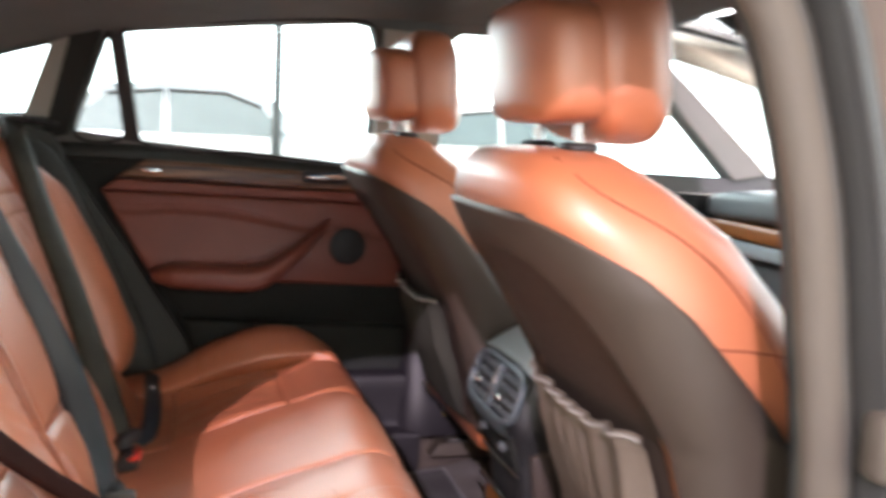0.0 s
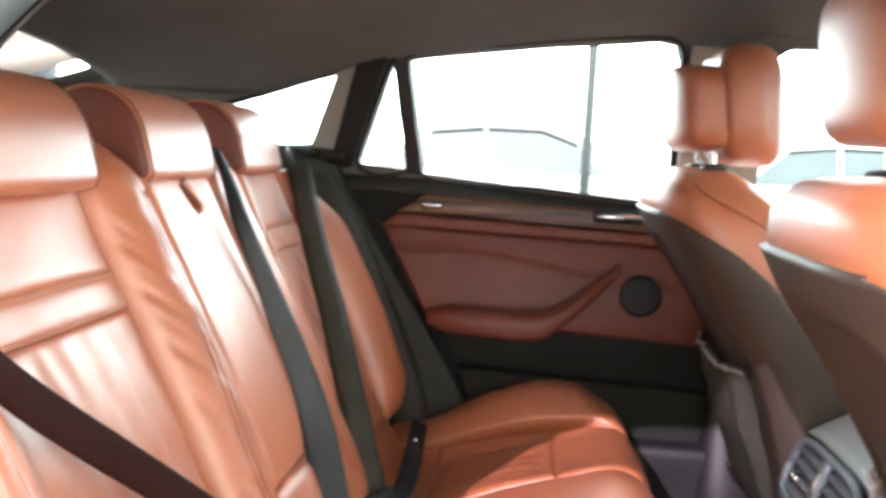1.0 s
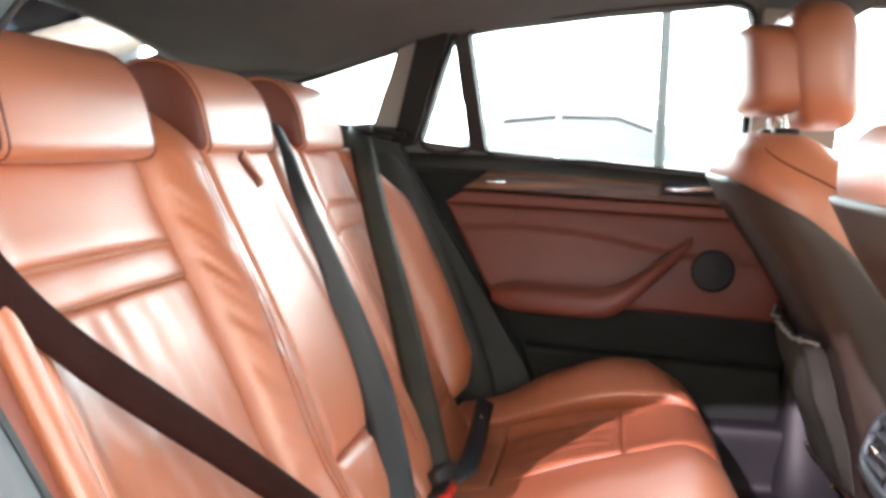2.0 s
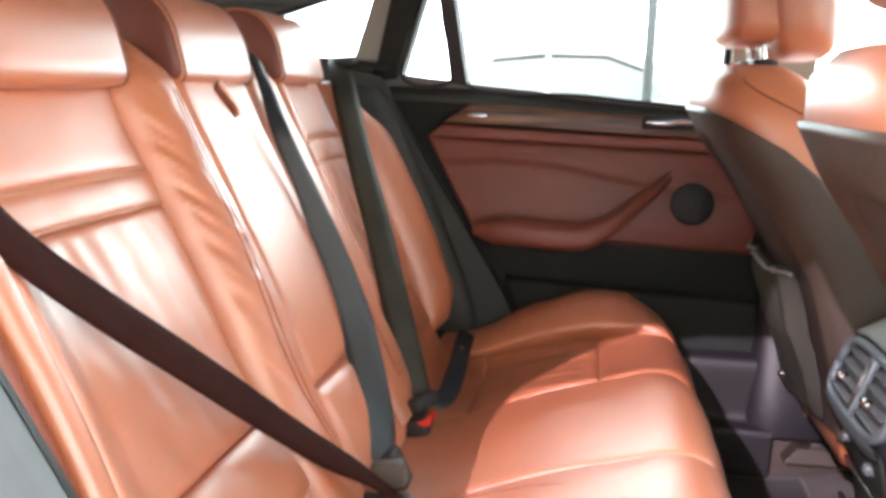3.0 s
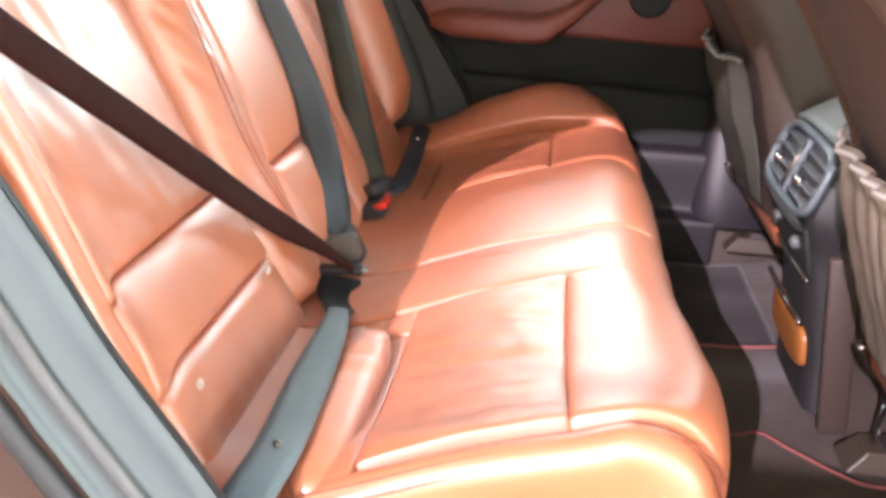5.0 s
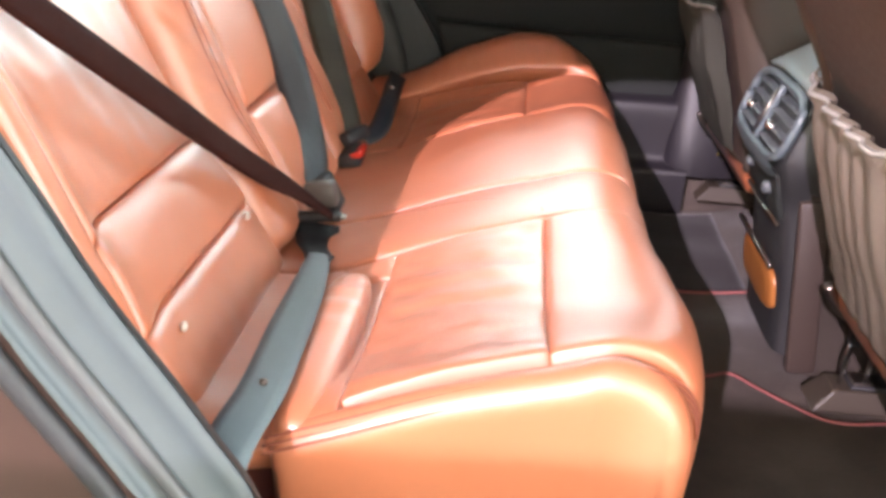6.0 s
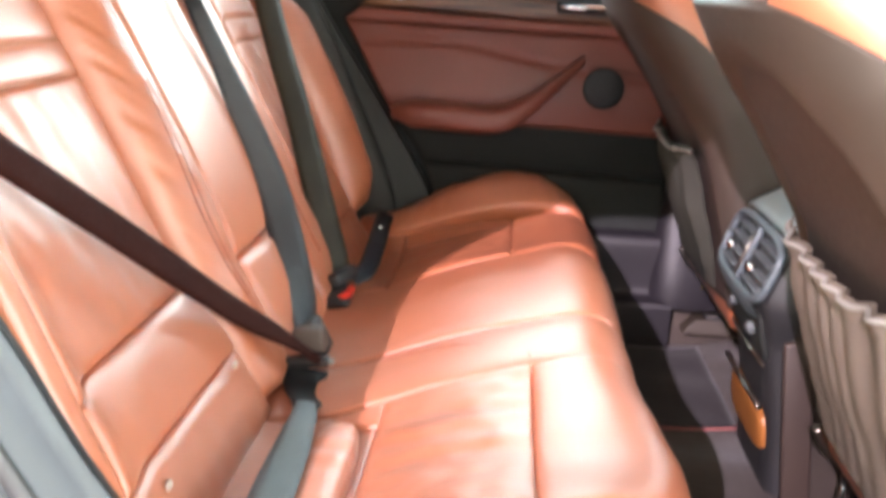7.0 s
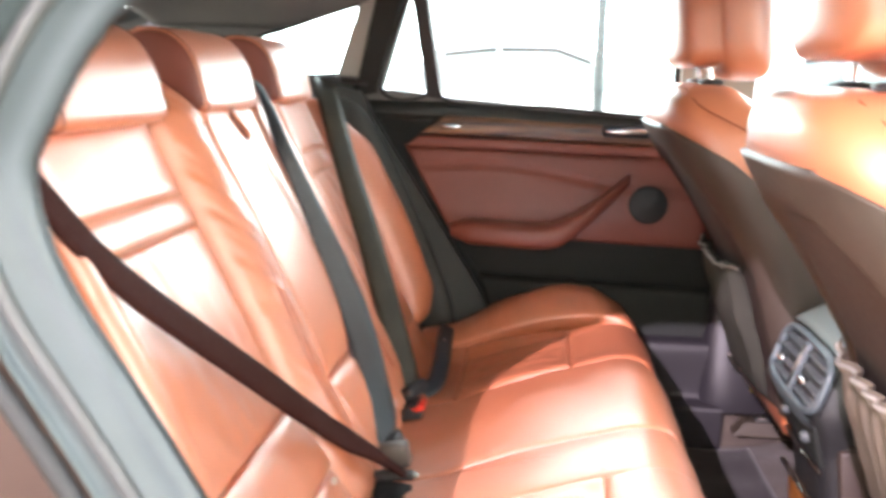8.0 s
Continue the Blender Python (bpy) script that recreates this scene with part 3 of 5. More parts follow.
def door_top(a, b):
    p = np.stack([a, 0.752 - 0.018 * np.sin(np.clip(b, 0, 1) * math.pi / 2), sill_z(a) - 0.004 - 0.030 * b], -1)
    n = np.zeros(p.shape)
    n[..., 1], n[..., 2] = -0.8, 0.6
    return p, n


panel("window_ledge", door_top, [(-0.12, 0), (-0.12, 1), (0.78, 0), (0.78, 1)], GREY_TRIM, door, radius=0.004, skirt=0.02, crown=0.003, cell=0.02)
panel("wood_trim", door_face(0.030), [(0.002, 0.720), (0.066, 0.764), (0.62, 0.702), (0.62, 0.742)], WOOD, door, radius=0.006, skirt=0.03, crown=0.003, label="glossy walnut strip")
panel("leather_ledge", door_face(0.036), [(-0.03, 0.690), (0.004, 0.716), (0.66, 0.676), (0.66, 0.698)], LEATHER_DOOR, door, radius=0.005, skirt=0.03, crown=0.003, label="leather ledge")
crease = lambda x: 0.645 - 0.05 * step(x, 0.1, 0.55) + 0.012 * np.sin((x - 0.05) * 6)


def door_folds(a, b, u, v):
    return -0.006 * np.exp(-((b - crease(a)) / 0.006) ** 2) + 0.002 * field(a, b, 9, 9, 3.0)


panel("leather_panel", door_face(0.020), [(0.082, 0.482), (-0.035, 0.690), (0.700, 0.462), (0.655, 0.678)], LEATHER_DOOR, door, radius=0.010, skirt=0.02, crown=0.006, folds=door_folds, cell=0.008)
# armrest with its pull
ARM = smooth_line([(0.085, 0.690, 0.497), (0.20, 0.676, 0.494), (0.31, 0.672, 0.492), (0.365, 0.672, 0.512), (0.43, 0.678, 0.565), (0.50, 0.700, 0.628)], 48)
arm_rings = []
for k, c in enumerate(ARM):
    q = k / (len(ARM) - 1)
    hz = np.interp(q, [0, 0.1, 0.55, 0.8, 1], [0.014, 0.030, 0.030, 0.021, 0.012])
    hy = np.interp(q, [0, 0.1, 0.55, 0.8, 1], [0.030, 0.050, 0.045, 0.030, 0.014])
    arm_rings.append([(c[0], c[1] + hy * np.sign(math.cos(w)) * abs(math.cos(w)) ** 0.7, c[2] + hz * np.sign(math.sin(w)) * abs(math.sin(w)) ** 0.6) for w in np.linspace(0, 2 * math.pi, 24, endpoint=False)])
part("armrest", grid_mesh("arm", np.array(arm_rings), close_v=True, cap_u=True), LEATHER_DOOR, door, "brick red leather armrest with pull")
spk = part("speaker", disc_mesh(0.043, 0.016, (0.545, 0.704, 0.569), "Y", 40), RUBBER_BLACK, door, "round dark speaker grille")
ringp = [(0.545 + 0.043 * math.cos(w), 0.696, 0.569 + 0.043 * math.sin(w)) for w in np.linspace(0, 2 * math.pi, 41)]
tube("speaker_ring", ringp, 0.002, BLACK_TRIM, spk, 6)
for r in (0.012, 0.022, 0.032, 0.040):
    ringp = [(0.545 + r * math.cos(w), 0.6955, 0.569 + r * math.sin(w)) for w in np.linspace(0, 2 * math.pi, 33)]
    tube("grille_ring", ringp, 0.0007, BLACK_TRIM, spk, 4)
part("lock_pin", puffy_mesh((0.024, 0.006, 0.006), 3, 8, lambda P: P + np.array((0.080, 0.716, 0.739))), CHROME, door, "small bright chrome ornament")
handle = part("door_handle", puffy_mesh((0.050, 0.010, 0.010), 2.6, 12, lambda P: P * np.stack([np.ones(P.shape[:-1]), np.ones(P.shape[:-1]), 0.55 + 0.45 * (P[..., 0] / 0.05 + 1) / 2], -1) + np.array((0.487, 0.706, 0.737))), CHROME, door, "chrome inside door handle")
part("handle_cup", block_mesh((0.11, 0.020, 0.030), (0.487, 0.722, 0.737), 0.006), BLACK, handle)
panel("door_pocket", door_face(0.050), [(0.20, 0.235), (0.155, 0.385), (0.72, 0.235), (0.70, 0.365)], BLACK_TRIM, door, radius=0.012, skirt=0.05, crown=0.006, cell=0.02, label="charcoal door pocket")
panel("lower_panel", door_face(0.012), [(0.16, 0.375), (0.085, 0.478), (0.72, 0.355), (0.70, 0.482)], BLACK_TRIM, door, radius=0.008, skirt=0.02, crown=0.004, cell=0.02)

front_door = thing("door_2", (1.2, 0.76, 0.2), "closed far front door with dark trim", "car door", kind="structure")
part("door_body", sheet_mesh([(0.82, 0.745), (1.9, 0.715), (1.9, 0.10), (0.82, 0.10)], [], lambda x, z, d: (x, 0.752 + d, z), 0.05), BLACK_TRIM, front_door, smooth=False)
panel("leather_panel", door_face(0.015), [(0.92, 0.45), (0.90, 0.66), (1.6, 0.45), (1.6, 0.64)], LEATHER_DOOR, front_door, cell=0.03)

# lower centre pillar, sill plate and wheel-house trim on the far side
pil = thing("trim.001", (0.78, 0.72, 0.0), "dark lower pillar trim and sill cover", "trim", kind="structure")
low_pillar = smooth_line([(0.72, 0.205), (0.755, 0.30), (0.775, 0.45), (0.775, 0.62), (0.765, 0.75)], 30)
rows = [[(x - 0.0, 0.74, z), (x + 0.015, 0.705, z), (x + 0.05, 0.70, z), (x + 0.14, 0.705, z), (x + 0.16, 0.75, z)] for x, z in low_pillar]
part("pillar_cover", grid_mesh("p", np.array(rows)), BLACK_TRIM, pil, "charcoal lower pillar cover")
part("sill_cover", block_mesh((0.62, 0.07, 0.06), (0.47, 0.705, 0.185), 0.012), BLACK, pil, "black plastic sill cover")
part("sill_strip", block_mesh((0.40, 0.010, 0.006), (0.55, 0.674, 0.218), 0.002), STEEL, pil, "metal sill strip")
WHEEL = [(-0.34, 0.86), (-0.135, 0.815), (-0.105, 0.755), (-0.045, 0.66), (0.070, 0.485), (0.163, 0.335), (0.205, 0.22), (-0.05, 0.22), (-0.30, 0.55)]
part("wheel_house_trim", sheet_mesh(WHEEL, [], lambda x, z, d: (x, 0.695 + d, z), 0.05), GREY_TRIM, pil, "charcoal wheel-house trim", smooth=False)
puff = lambda P: np.stack([P[..., 0] - 0.447 * P[..., 2] - 0.055, P[..., 1] + 0.690, P[..., 2] + 0.52], -1)
part("side_bolster", puffy_mesh((0.065, 0.035, 0.28), 3, 14, puff), GREY_TRIM, pil, "charcoal side bolster beside the backrest")
part("belt_outlet", block_mesh((0.05, 0.05, 0.02), (-0.205, 0.675, 0.842), 0.008), BLACK, pil)

# far sill and the flared foot of the centre pillar
rows = []
for x in np.linspace(0.02, 0.735, 30):
    rows.append([(x, y, z) for y, z in smooth_line([(0.735, 0.262), (0.700, 0.256), (0.676, 0.246), (0.668, 0.225), (0.664, 0.160), (0.660, 0.122), (0.648, 0.112), (0.632, 0.108), (0.626, 0.095), (0.624, 0.0)], 40)])
sill_trim = thing("sill_trim", (0.4, 0.68, 0.1), "purple grey plastic sill trim beside the carpet", "sill trim", kind="structure")
part("sill", grid_mesh("sill", np.array(rows)), SILL, sill_trim)
rows = []
for z in np.linspace(0.095, 0.74, 40):
    out = 0.055 * (1 - step(z, 0.10, 0.40))
    rows.append([(0.752 + (0.046 + 0.6 * out) * math.cos(w) * (1.0 if math.cos(w) < 0 else 2.0), 0.715 - (0.030 + out) * max(0.0, math.sin(w)) ** 0.7, z) for w in np.linspace(0, math.pi, 28)])
part("pillar_foot", grid_mesh("foot", np.array(rows)), SILL, sill_trim, "flared foot of the pillar")
part("tag", puffy_mesh((0.004, 0.004, 0.006), 2.6, 8, lambda P: P + np.array((0.800, 0.640, 0.150))), YELLOW, sill_trim, "tiny yellow tag")
part("front_pillar_trim", sheet_mesh([(1.235, 1.085), (1.31, 1.085), (1.74, 0.79), (1.63, 0.770)], [], lambda x, z, d: lean(x, z, -0.02 + d), 0.018), PILLAR_TRIM, wall_far, "grey beige front pillar cover", smooth=False)


# ---------------------------------------------------------------- rear bench
bench = thing("rear_bench", (0.1, 0, 0.0), "terracotta leather rear bench seat with three headrests", "car seat")

CUSHION = smooth_line([(0.0, 0.222), (0.08, 0.228), (0.14, 0.240), (0.2, 0.263), (0.3, 0.300), (0.4, 0.327), (0.46, 0.340), (0.505, 0.338), (0.535, 0.318), (0.55, 0.28), (0.552, 0.22), (0.545, 0.14), (0.53, 0.06)], 400)
CUSHION_S = np.r_[0, np.cumsum(np.linalg.norm(np.diff(CUSHION, axis=0), axis=1))]
CUSHION_END = CUSHION_S[-1]


def along(x):
    """Length along the cushion's profile at x, on its upper side."""
    top = CUSHION[:, 0].argmax()
    return float(np.interp(x, CUSHION[:top, 0], CUSHION_S[:top]))


def cushion_point(a, y):
    x = np.interp(a, CUSHION_S, CUSHION[:, 0])
    z = np.interp(a, CUSHION_S, CUSHION[:, 1])
    top = 1 - step(a, along(0.46), along(0.548))
    far = 0.067 * step(y, 0.47, 0.62) - 0.085 * step(y, 0.64, 0.71)
    near = 0.012 * step(-y, 0.52, 0.62) - 0.030 * step(-y, 0.63, 0.70)
    dish = -0.012 * (np.exp(-((np.abs(y) - 0.40) / 0.13) ** 4)) * step(a, 0.03, 0.2)
    x = x - 0.020 * step(np.abs(y), 0.50, 0.70) * step(a, along(0.40), along(0.5)) - 0.015 * step(-y, 0.55, 0.68) * step(a, along(0.40), along(0.5))
    x = x - (0.018 * step(y, -0.50, -0.25) + 0.006 * step(y, 0.1, 0.5)) * step(a, along(0.38), along(0.5)) - 0.006 * np.exp(-((y - 0.235) / 0.03) ** 2) * step(a, along(0.44), along(0.53))
    return np.stack([x, y, z + (far * (0.6 + 0.4 * step(a, 0.05, 0.25)) * (1 - 0.75 * step(a, along(0.33), along(0.52))) + near + dish) * top], -1)


def with_normals(fn, flip=1):
    def surface(a, b):
        a, b = np.asarray(a, float), np.asarray(b, float)
        e = 1e-3
        p = fn(a, b)
        n = np.cross(fn(a + e, b) - fn(a - e, b), fn(a, b + e) - fn(a, b - e)) * flip
        n /= np.maximum(np.linalg.norm(n, axis=-1), 1e-9)[..., None]
        return p, n
    return surface


cushion = with_normals(cushion_point)


def soft_folds(amount, sa, sb, seed):
    return lambda a, b, u, v: amount * field(a, b, sa, sb, seed)


def seat_folds(seed):
    """Creases that fan out over the sitting area."""
    def f(a, b, u, v):
        return 0.0045 * field(a + 0.4 * b, b, 7, 26, seed) + 0.0022 * field(a, b, 30, 40, seed + 5)
    return f


E_ = CUSHION_END
part("cushion_base", block_mesh((0.46, 1.28, 0.20), (0.28, 0.01, 0.11), 0.03), LEATHER_DARK, bench)
P_ = lambda nm, q, **k: panel(nm, cushion, q, k.pop("mat", LEATHER), bench, **{"radius": 0.009, "flat": 0.25, **k})
a0, a1, a2, a3 = along(0.0), along(0.148), along(0.210), along(0.395)
P_("rear_strip", [(a0, -0.66), (a0, -0.275), (a1, -0.66), (a1, -0.275)], crown=0.004, folds=soft_folds(0.002, 20, 12, 1), label="flat leather strip at the back of the cushion")
P_("roll_base", [(a1, -0.655), (a1, -0.332), (along(0.210), -0.650), (along(0.210), -0.326)], crown=0.001, radius=0.006)


def roll_shape(P):
    """A plump roll along the seat, puckered towards its inner end."""
    y = P[..., 1]
    q = 1 + 0.10 * np.sin(y * 150 + 20 * P[..., 0]) * np.exp(-((y - 0.075) / 0.045) ** 2)
    return np.stack([P[..., 0] + 0.172, y - 0.492, P[..., 2] * q + 0.252 + 0.05 * P[..., 0]], -1)


part("seat_roll", puffy_mesh((0.030, 0.160, 0.026), 3.2, 26, roll_shape), LEATHER, bench, "puckered leather roll")
P_("seat_roll", [(a1, -0.324), (a1, -0.275), (along(0.213), -0.318), (along(0.213), -0.270)], crown=0.002)
P_("seat_insert", [(along(0.211), -0.625), (along(0.211), -0.270), (a3, -0.600), (a3, -0.245)], crown=0.004, folds=seat_folds(2.0), cell=0.006)
P_("front_pad", [(a3, -0.600), (a3, -0.245), (E_, -0.600), (E_, -0.235)], crown=0.007, radius=0.014, flat=0.35, folds=soft_folds(0.002, 12, 14, 4))
P_("side_bolster", [(a1, -0.672), (a1, -0.632), (E_, -0.660), (E_, -0.602)], crown=0.003, radius=0.020, flat=1.0, skirt=0.23, side=(0.0, 0.12, -1.0), label="orange leather end of the bench")
P_("divider", [(a0, -0.270), (a0, -0.118), (E_, -0.240), (E_, -0.105)], crown=0.003, radius=0.006, folds=soft_folds(0.0025, 9, 16, 7), label="narrow leather panel between the seats")
P_("middle_pad", [(a0, -0.112), (a0, 0.225), (E_, -0.100), (E_, 0.245)], crown=0.006, folds=soft_folds(0.0025, 9, 14, 8), cell=0.008, label="middle seat cushion")
P_("rear_strip", [(along(0.03), 0.230), (along(0.03), 0.545), (along(0.143), 0.234), (along(0.143), 0.532)], crown=0.002, folds=soft_folds(0.0015, 20, 12, 6))
P_("seat_insert", [(along(0.145), 0.234), (along(0.145), 0.532), (along(0.365), 0.248), (along(0.365), 0.500)], crown=0.007, radius=0.012, flat=0.35, folds=seat_folds(5.0))
P_("front_pad", [(along(0.365), 0.248), (along(0.365), 0.500), (E_, 0.250), (E_, 0.500)], crown=0.007, radius=0.014, flat=0.35, folds=soft_folds(0.002, 12, 14, 9))
P_("side_bolster", [(along(0.03), 0.550), (along(0.03), 0.690), (E_, 0.505), (E_, 0.690)], crown=0.006, radius=0.016, skirt=0.12,
   folds=lambda a, b, u, v: 0.0025 * field(a, b, 45, 12, 11) * step(a, 0.0, 0.2))
# double-stitched seam along the upper edge of the near end, rounding the front corner
for low, inn in ((0.0, 0.0), (0.006, 0.005), (0.012, 0.010)):
    aa = np.linspace(a1, along(0.549) + 0.025, 90)
    turn_in = step(aa, along(0.49), along(0.549) + 0.025)
    pts, nrm = cushion(aa, -0.652 + 0.014 * step(aa, along(0.2), along(0.5)) + 0.050 * turn_in - inn)
    pts += nrm * 0.0015
    pts[:, 2] -= 0.35 * low
    tube("piping", pts, 0.0013, THREAD, bench, 6)
# curved seam that crosses the divider
seam(cushion, [(a3, -0.238), (a3 - 0.008, -0.215), (a3 - 0.035, -0.190), (a3 - 0.09, -0.160), (a2 - 0.01, -0.135), (a1, -0.122)], bench, lift=0.0028)


def back_point(z, y):
    x = 0.010 - 0.447 * (z - 0.30) + 0.012 * np.sin(np.clip((z - 0.28) / 0.45, 0, 1) * math.pi)
    ay = np.abs(y)
    low_z = 0.30 + 0.70 * step(z, 0.30, 0.50)
    hollow = np.where(np.asarray(y) < 0, -0.034 * step(ay, 0.176, 0.240) * (1 - step(ay, 0.52, 0.60)) * low_z,
                      -0.034 * np.exp(-((ay - 0.45) / 0.125) ** 4) * (0.12 + 0.88 * step(z, 0.40, 0.56)))
    x = x + 0.16 * np.maximum(0, 0.40 - z)
    wing = (0.020 + 0.038 * (np.asarray(y) > 0)) * step(ay, 0.55, 0.63) * step(z, 0.25, 0.4) * (1 - step(z, 0.68, 0.8)) - 0.05 * step(ay, 0.645, 0.70)
    roll = -0.050 * step(z, 0.79, 0.87)
    return np.stack([x + hollow + wing + roll, y, z], -1)


back = with_normals(back_point, -1)
B_ = lambda nm, q, **k: panel(nm, back, q, k.pop("mat", LEATHER), bench, **k)
drape = lambda seed: (lambda a, b, u, v: 0.004 * field(a, b + 0.25 * a, 5, 34, seed) * (0.3 + 0.7 * u) + 0.0015 * field(a, b, 30, 45, seed + 1))
slant = lambda seed: (lambda a, b, u, v: 0.0009 * np.sin(a * 330 + 60 * b + 5 * field(a, b, 9, 9, seed)) * np.exp(-((v - 0.74) / 0.10) ** 2) * step(field(a, b, 16, 10, seed + 3), -0.1, 0.35) + 0.0038 * field(a + 1.2 * b, b, 75, 9, seed) * step(v, 0.0, 0.2) * (1 - step(v, 0.5, 0.75)) + 0.002 * field(a, b, 25, 25, seed + 1))
for s in (-1, 1):
    o = lambda lo, hi: (lo, hi) if s < 0 else (-hi, -lo)
    y0, y1 = (-0.605, -0.2375) if s < 0 else (0.300, 0.560)
    B_("shoulder_pad", [(0.693, y0), (0.693, y1), (0.800 if s < 0 else 0.838, y0), (0.800 if s < 0 else 0.838, y1)], crown=0.006, flat=0.5, folds=soft_folds(0.0015, 14, 14, 20 + s))
    B_("pleat", [(0.6545, y0), (0.6545, y1), (0.6925, y0), (0.6925, y1)], crown=0.002, radius=0.012, flat=0.2, folds=soft_folds(0.0015, 30, 25, 22 + s), cell=0.005)
    for zz in (0.6925, 0.6545):
        seam(back, [(zz, y0 + 0.006), (zz, (y0 + y1) / 2), (zz, y1 - 0.006)], bench, lift=-0.001, mat=THREAD_PALE, radius=0.0022, name="piping")
    B_("back_insert", [(0.398, y0 + 0.015), (0.398, y1 - 0.01), (0.653, y0), (0.653, y1)], crown=0.004, flat=0.5, folds=drape(30 + s), cell=0.006)
    B_("lumbar_pad", [(0.310, y0), (0.310, y1), (0.397, y0 + 0.015), (0.397, y1 - 0.01)], crown=0.006, flat=0.45, folds=soft_folds(0.003, 20, 15, 33 + s))
    B_("lower_roll", [(0.222, y0), (0.222, y1), (0.309, y0), (0.309, y1)], crown=0.008, radius=0.014, flat=0.6, folds=soft_folds(0.003, 20, 26, 35 + s))
    yo0, yo1 = (-0.650, -0.607) if s < 0 else (0.562, 0.668)
    B_("outer_bolster", [(0.245 if s < 0 else 0.285, yo0), (0.245 if s < 0 else 0.285, yo1), (0.815, yo0), (0.815, yo1)], crown=0.004 if s < 0 else 0.012, radius=0.016 if s < 0 else 0.030, skirt=0.06, folds=soft_folds(0.002, 12, 20, 37 + s))
    yi0, yi1 = (-0.238, -0.124) if s < 0 else (0.124, 0.298)
    B_("inner_bolster", [(0.235, yi0), (0.235, yi1), (0.860, yi0), (0.860, yi1 - (0.04 if s > 0 else 0))], crown=0.016 if s < 0 else 0.010, radius=0.022, folds=slant(40 + s), cell=0.007, label="creased leather side bolster")
    for k in (0.0, 0.007):
        ys = s * (0.175 + k)
        seam(back, [(0.31, ys), (0.45, ys + 0.008 * s), (0.62, ys), (0.78, ys - 0.004 * s)], bench, lift=0.0175 if s < 0 else 0.0125, radius=0.0009)
    if s < 0:
        B_("bolster_gusset", [(0.245, -0.700), (0.245, -0.652), (0.810, -0.690), (0.810, -0.652)], mat=LEATHER_MAROON, crown=0.002, radius=0.010, skirt=0.05, cell=0.004,
           folds=lambda a, b, u, v: 0.0012 * np.cos(v * 6 * math.pi), label="ribbed maroon leather edge")
B_("centre_panel", [(0.392, -0.118), (0.392, 0.118), (0.815, -0.118), (0.815, 0.118)], crown=0.006, radius=0.014, folds=soft_folds(0.0015, 8, 14, 50), label="centre backrest panel with armrest strap")
B_("centre_lower", [(0.235, -0.118), (0.235, 0.118), (0.390, -0.118), (0.390, 0.118)], crown=0.008, radius=0.016, folds=soft_folds(0.003, 20, 20, 51))
board = block_mesh((0.06, 1.30, 0.66), (0, 0, 0), 0.012, Matrix.Rotation(-math.atan(0.447), 4, "Y"))
bmesh.ops.translate(board, vec=(-0.155, 0, 0.50), verts=board.verts[:])
part("back_board", board, BLACK_TRIM, bench, "black back board")
# armrest strap
sp, sn = back(np.array([0.792, 0.776, 0.760, 0.748]), np.array([-0.004, 0.006, 0.018, 0.022]))
strap("pull_strap", sp + sn * np.array([0.008, 0.011, 0.012, 0.007])[:, None], sn, 0.020, LEATHER, bench, 0.0035, label="small leather pull strap")
strap("strap_slot", sp + sn * 0.0055 + np.array((0, -0.004, 0)), sn, 0.026, LEATHER_DARK, bench, 0.003, label="dark slot behind the strap")
# studs
for (zz, yy) in ((0.302, -0.285), (0.285, -0.540)):
    q, m = back(np.array([zz]), np.array([yy]))
    c = q[0] + m[0] * 0.009
    part("stud", puffy_mesh((0.0035, 0.0055, 0.0055), 2.2, 8, lambda P, c=c: P + c), STUD_PALE, bench, "pale round stud")

# headrests of the bench
HR = smooth_line([(0.0, 0.0), (-0.005, 0.028), (-0.016, 0.066), (-0.036, 0.096), (-0.064, 0.113), (-0.098, 0.116), (-0.128, 0.104), (-0.136, 0.075), (-0.128, 0.035), (-0.110, 0.0), (-0.055, -0.012), (-0.012, -0.010)], 44, closed=True)


def bench_headrest(at_y, half, lift, push):
    c = HR.mean(0)
    hold = part("headrest", block_mesh((0.03, 0.10, 0.09), (-0.275 + push, at_y, 0.775 + lift), 0.01), BLACK, bench, "leather headrest with dark brown sides")
    rings = []
    ys = [-1, -0.985, -0.95, -0.9, -0.6, -0.3, 0, 0.3, 0.6, 0.9, 0.95, 0.985, 1]
    ins = [0.055, 0.022, 0.008, 0.0, -0.01, -0.016, -0.018, -0.016, -0.01, 0.0, 0.008, 0.022, 0.055]
    for y, i in zip(ys, ins):
        q = c + (HR - c) * (1 - i)
        rings.append([(-0.205 + push + x, at_y + half * y, 0.800 + lift + z) for x, z in q])
    part("pad", grid_mesh("pad", np.array(rings), close_v=True, cap_u=True), LEATHER, hold)
    for s in (-1, 1):
        rows = []
        for k, (sc, out) in enumerate(((0.985, -0.006), (0.975, 0.001), (0.94, 0.0035), (0.8, 0.006), (0.5, 0.008), (0.05, 0.0085))):
            q = c + (HR - c) * sc * 0.95
            rows.append([(-0.205 + push + x, at_y + s * (half + out), 0.800 + lift + z) for x, z in q])
        part("side_panel", grid_mesh("sp", np.array(rows), close_v=True, cap_u=True), LEATHER_DARK, hold, "dark brown leather side")
        line = [(-0.205 + push + x, at_y + s * (half - 0.004), 0.800 + lift + z) for x, z in c + (HR - c) * 0.985]
        tube("piping", line + line[:1], 0.0016, LEATHER_DARK, hold, 6)


bench_headrest(-0.390, 0.135, 0.0, 0.0)
bench_headrest(0.012, 0.122, 0.004, 0.0)
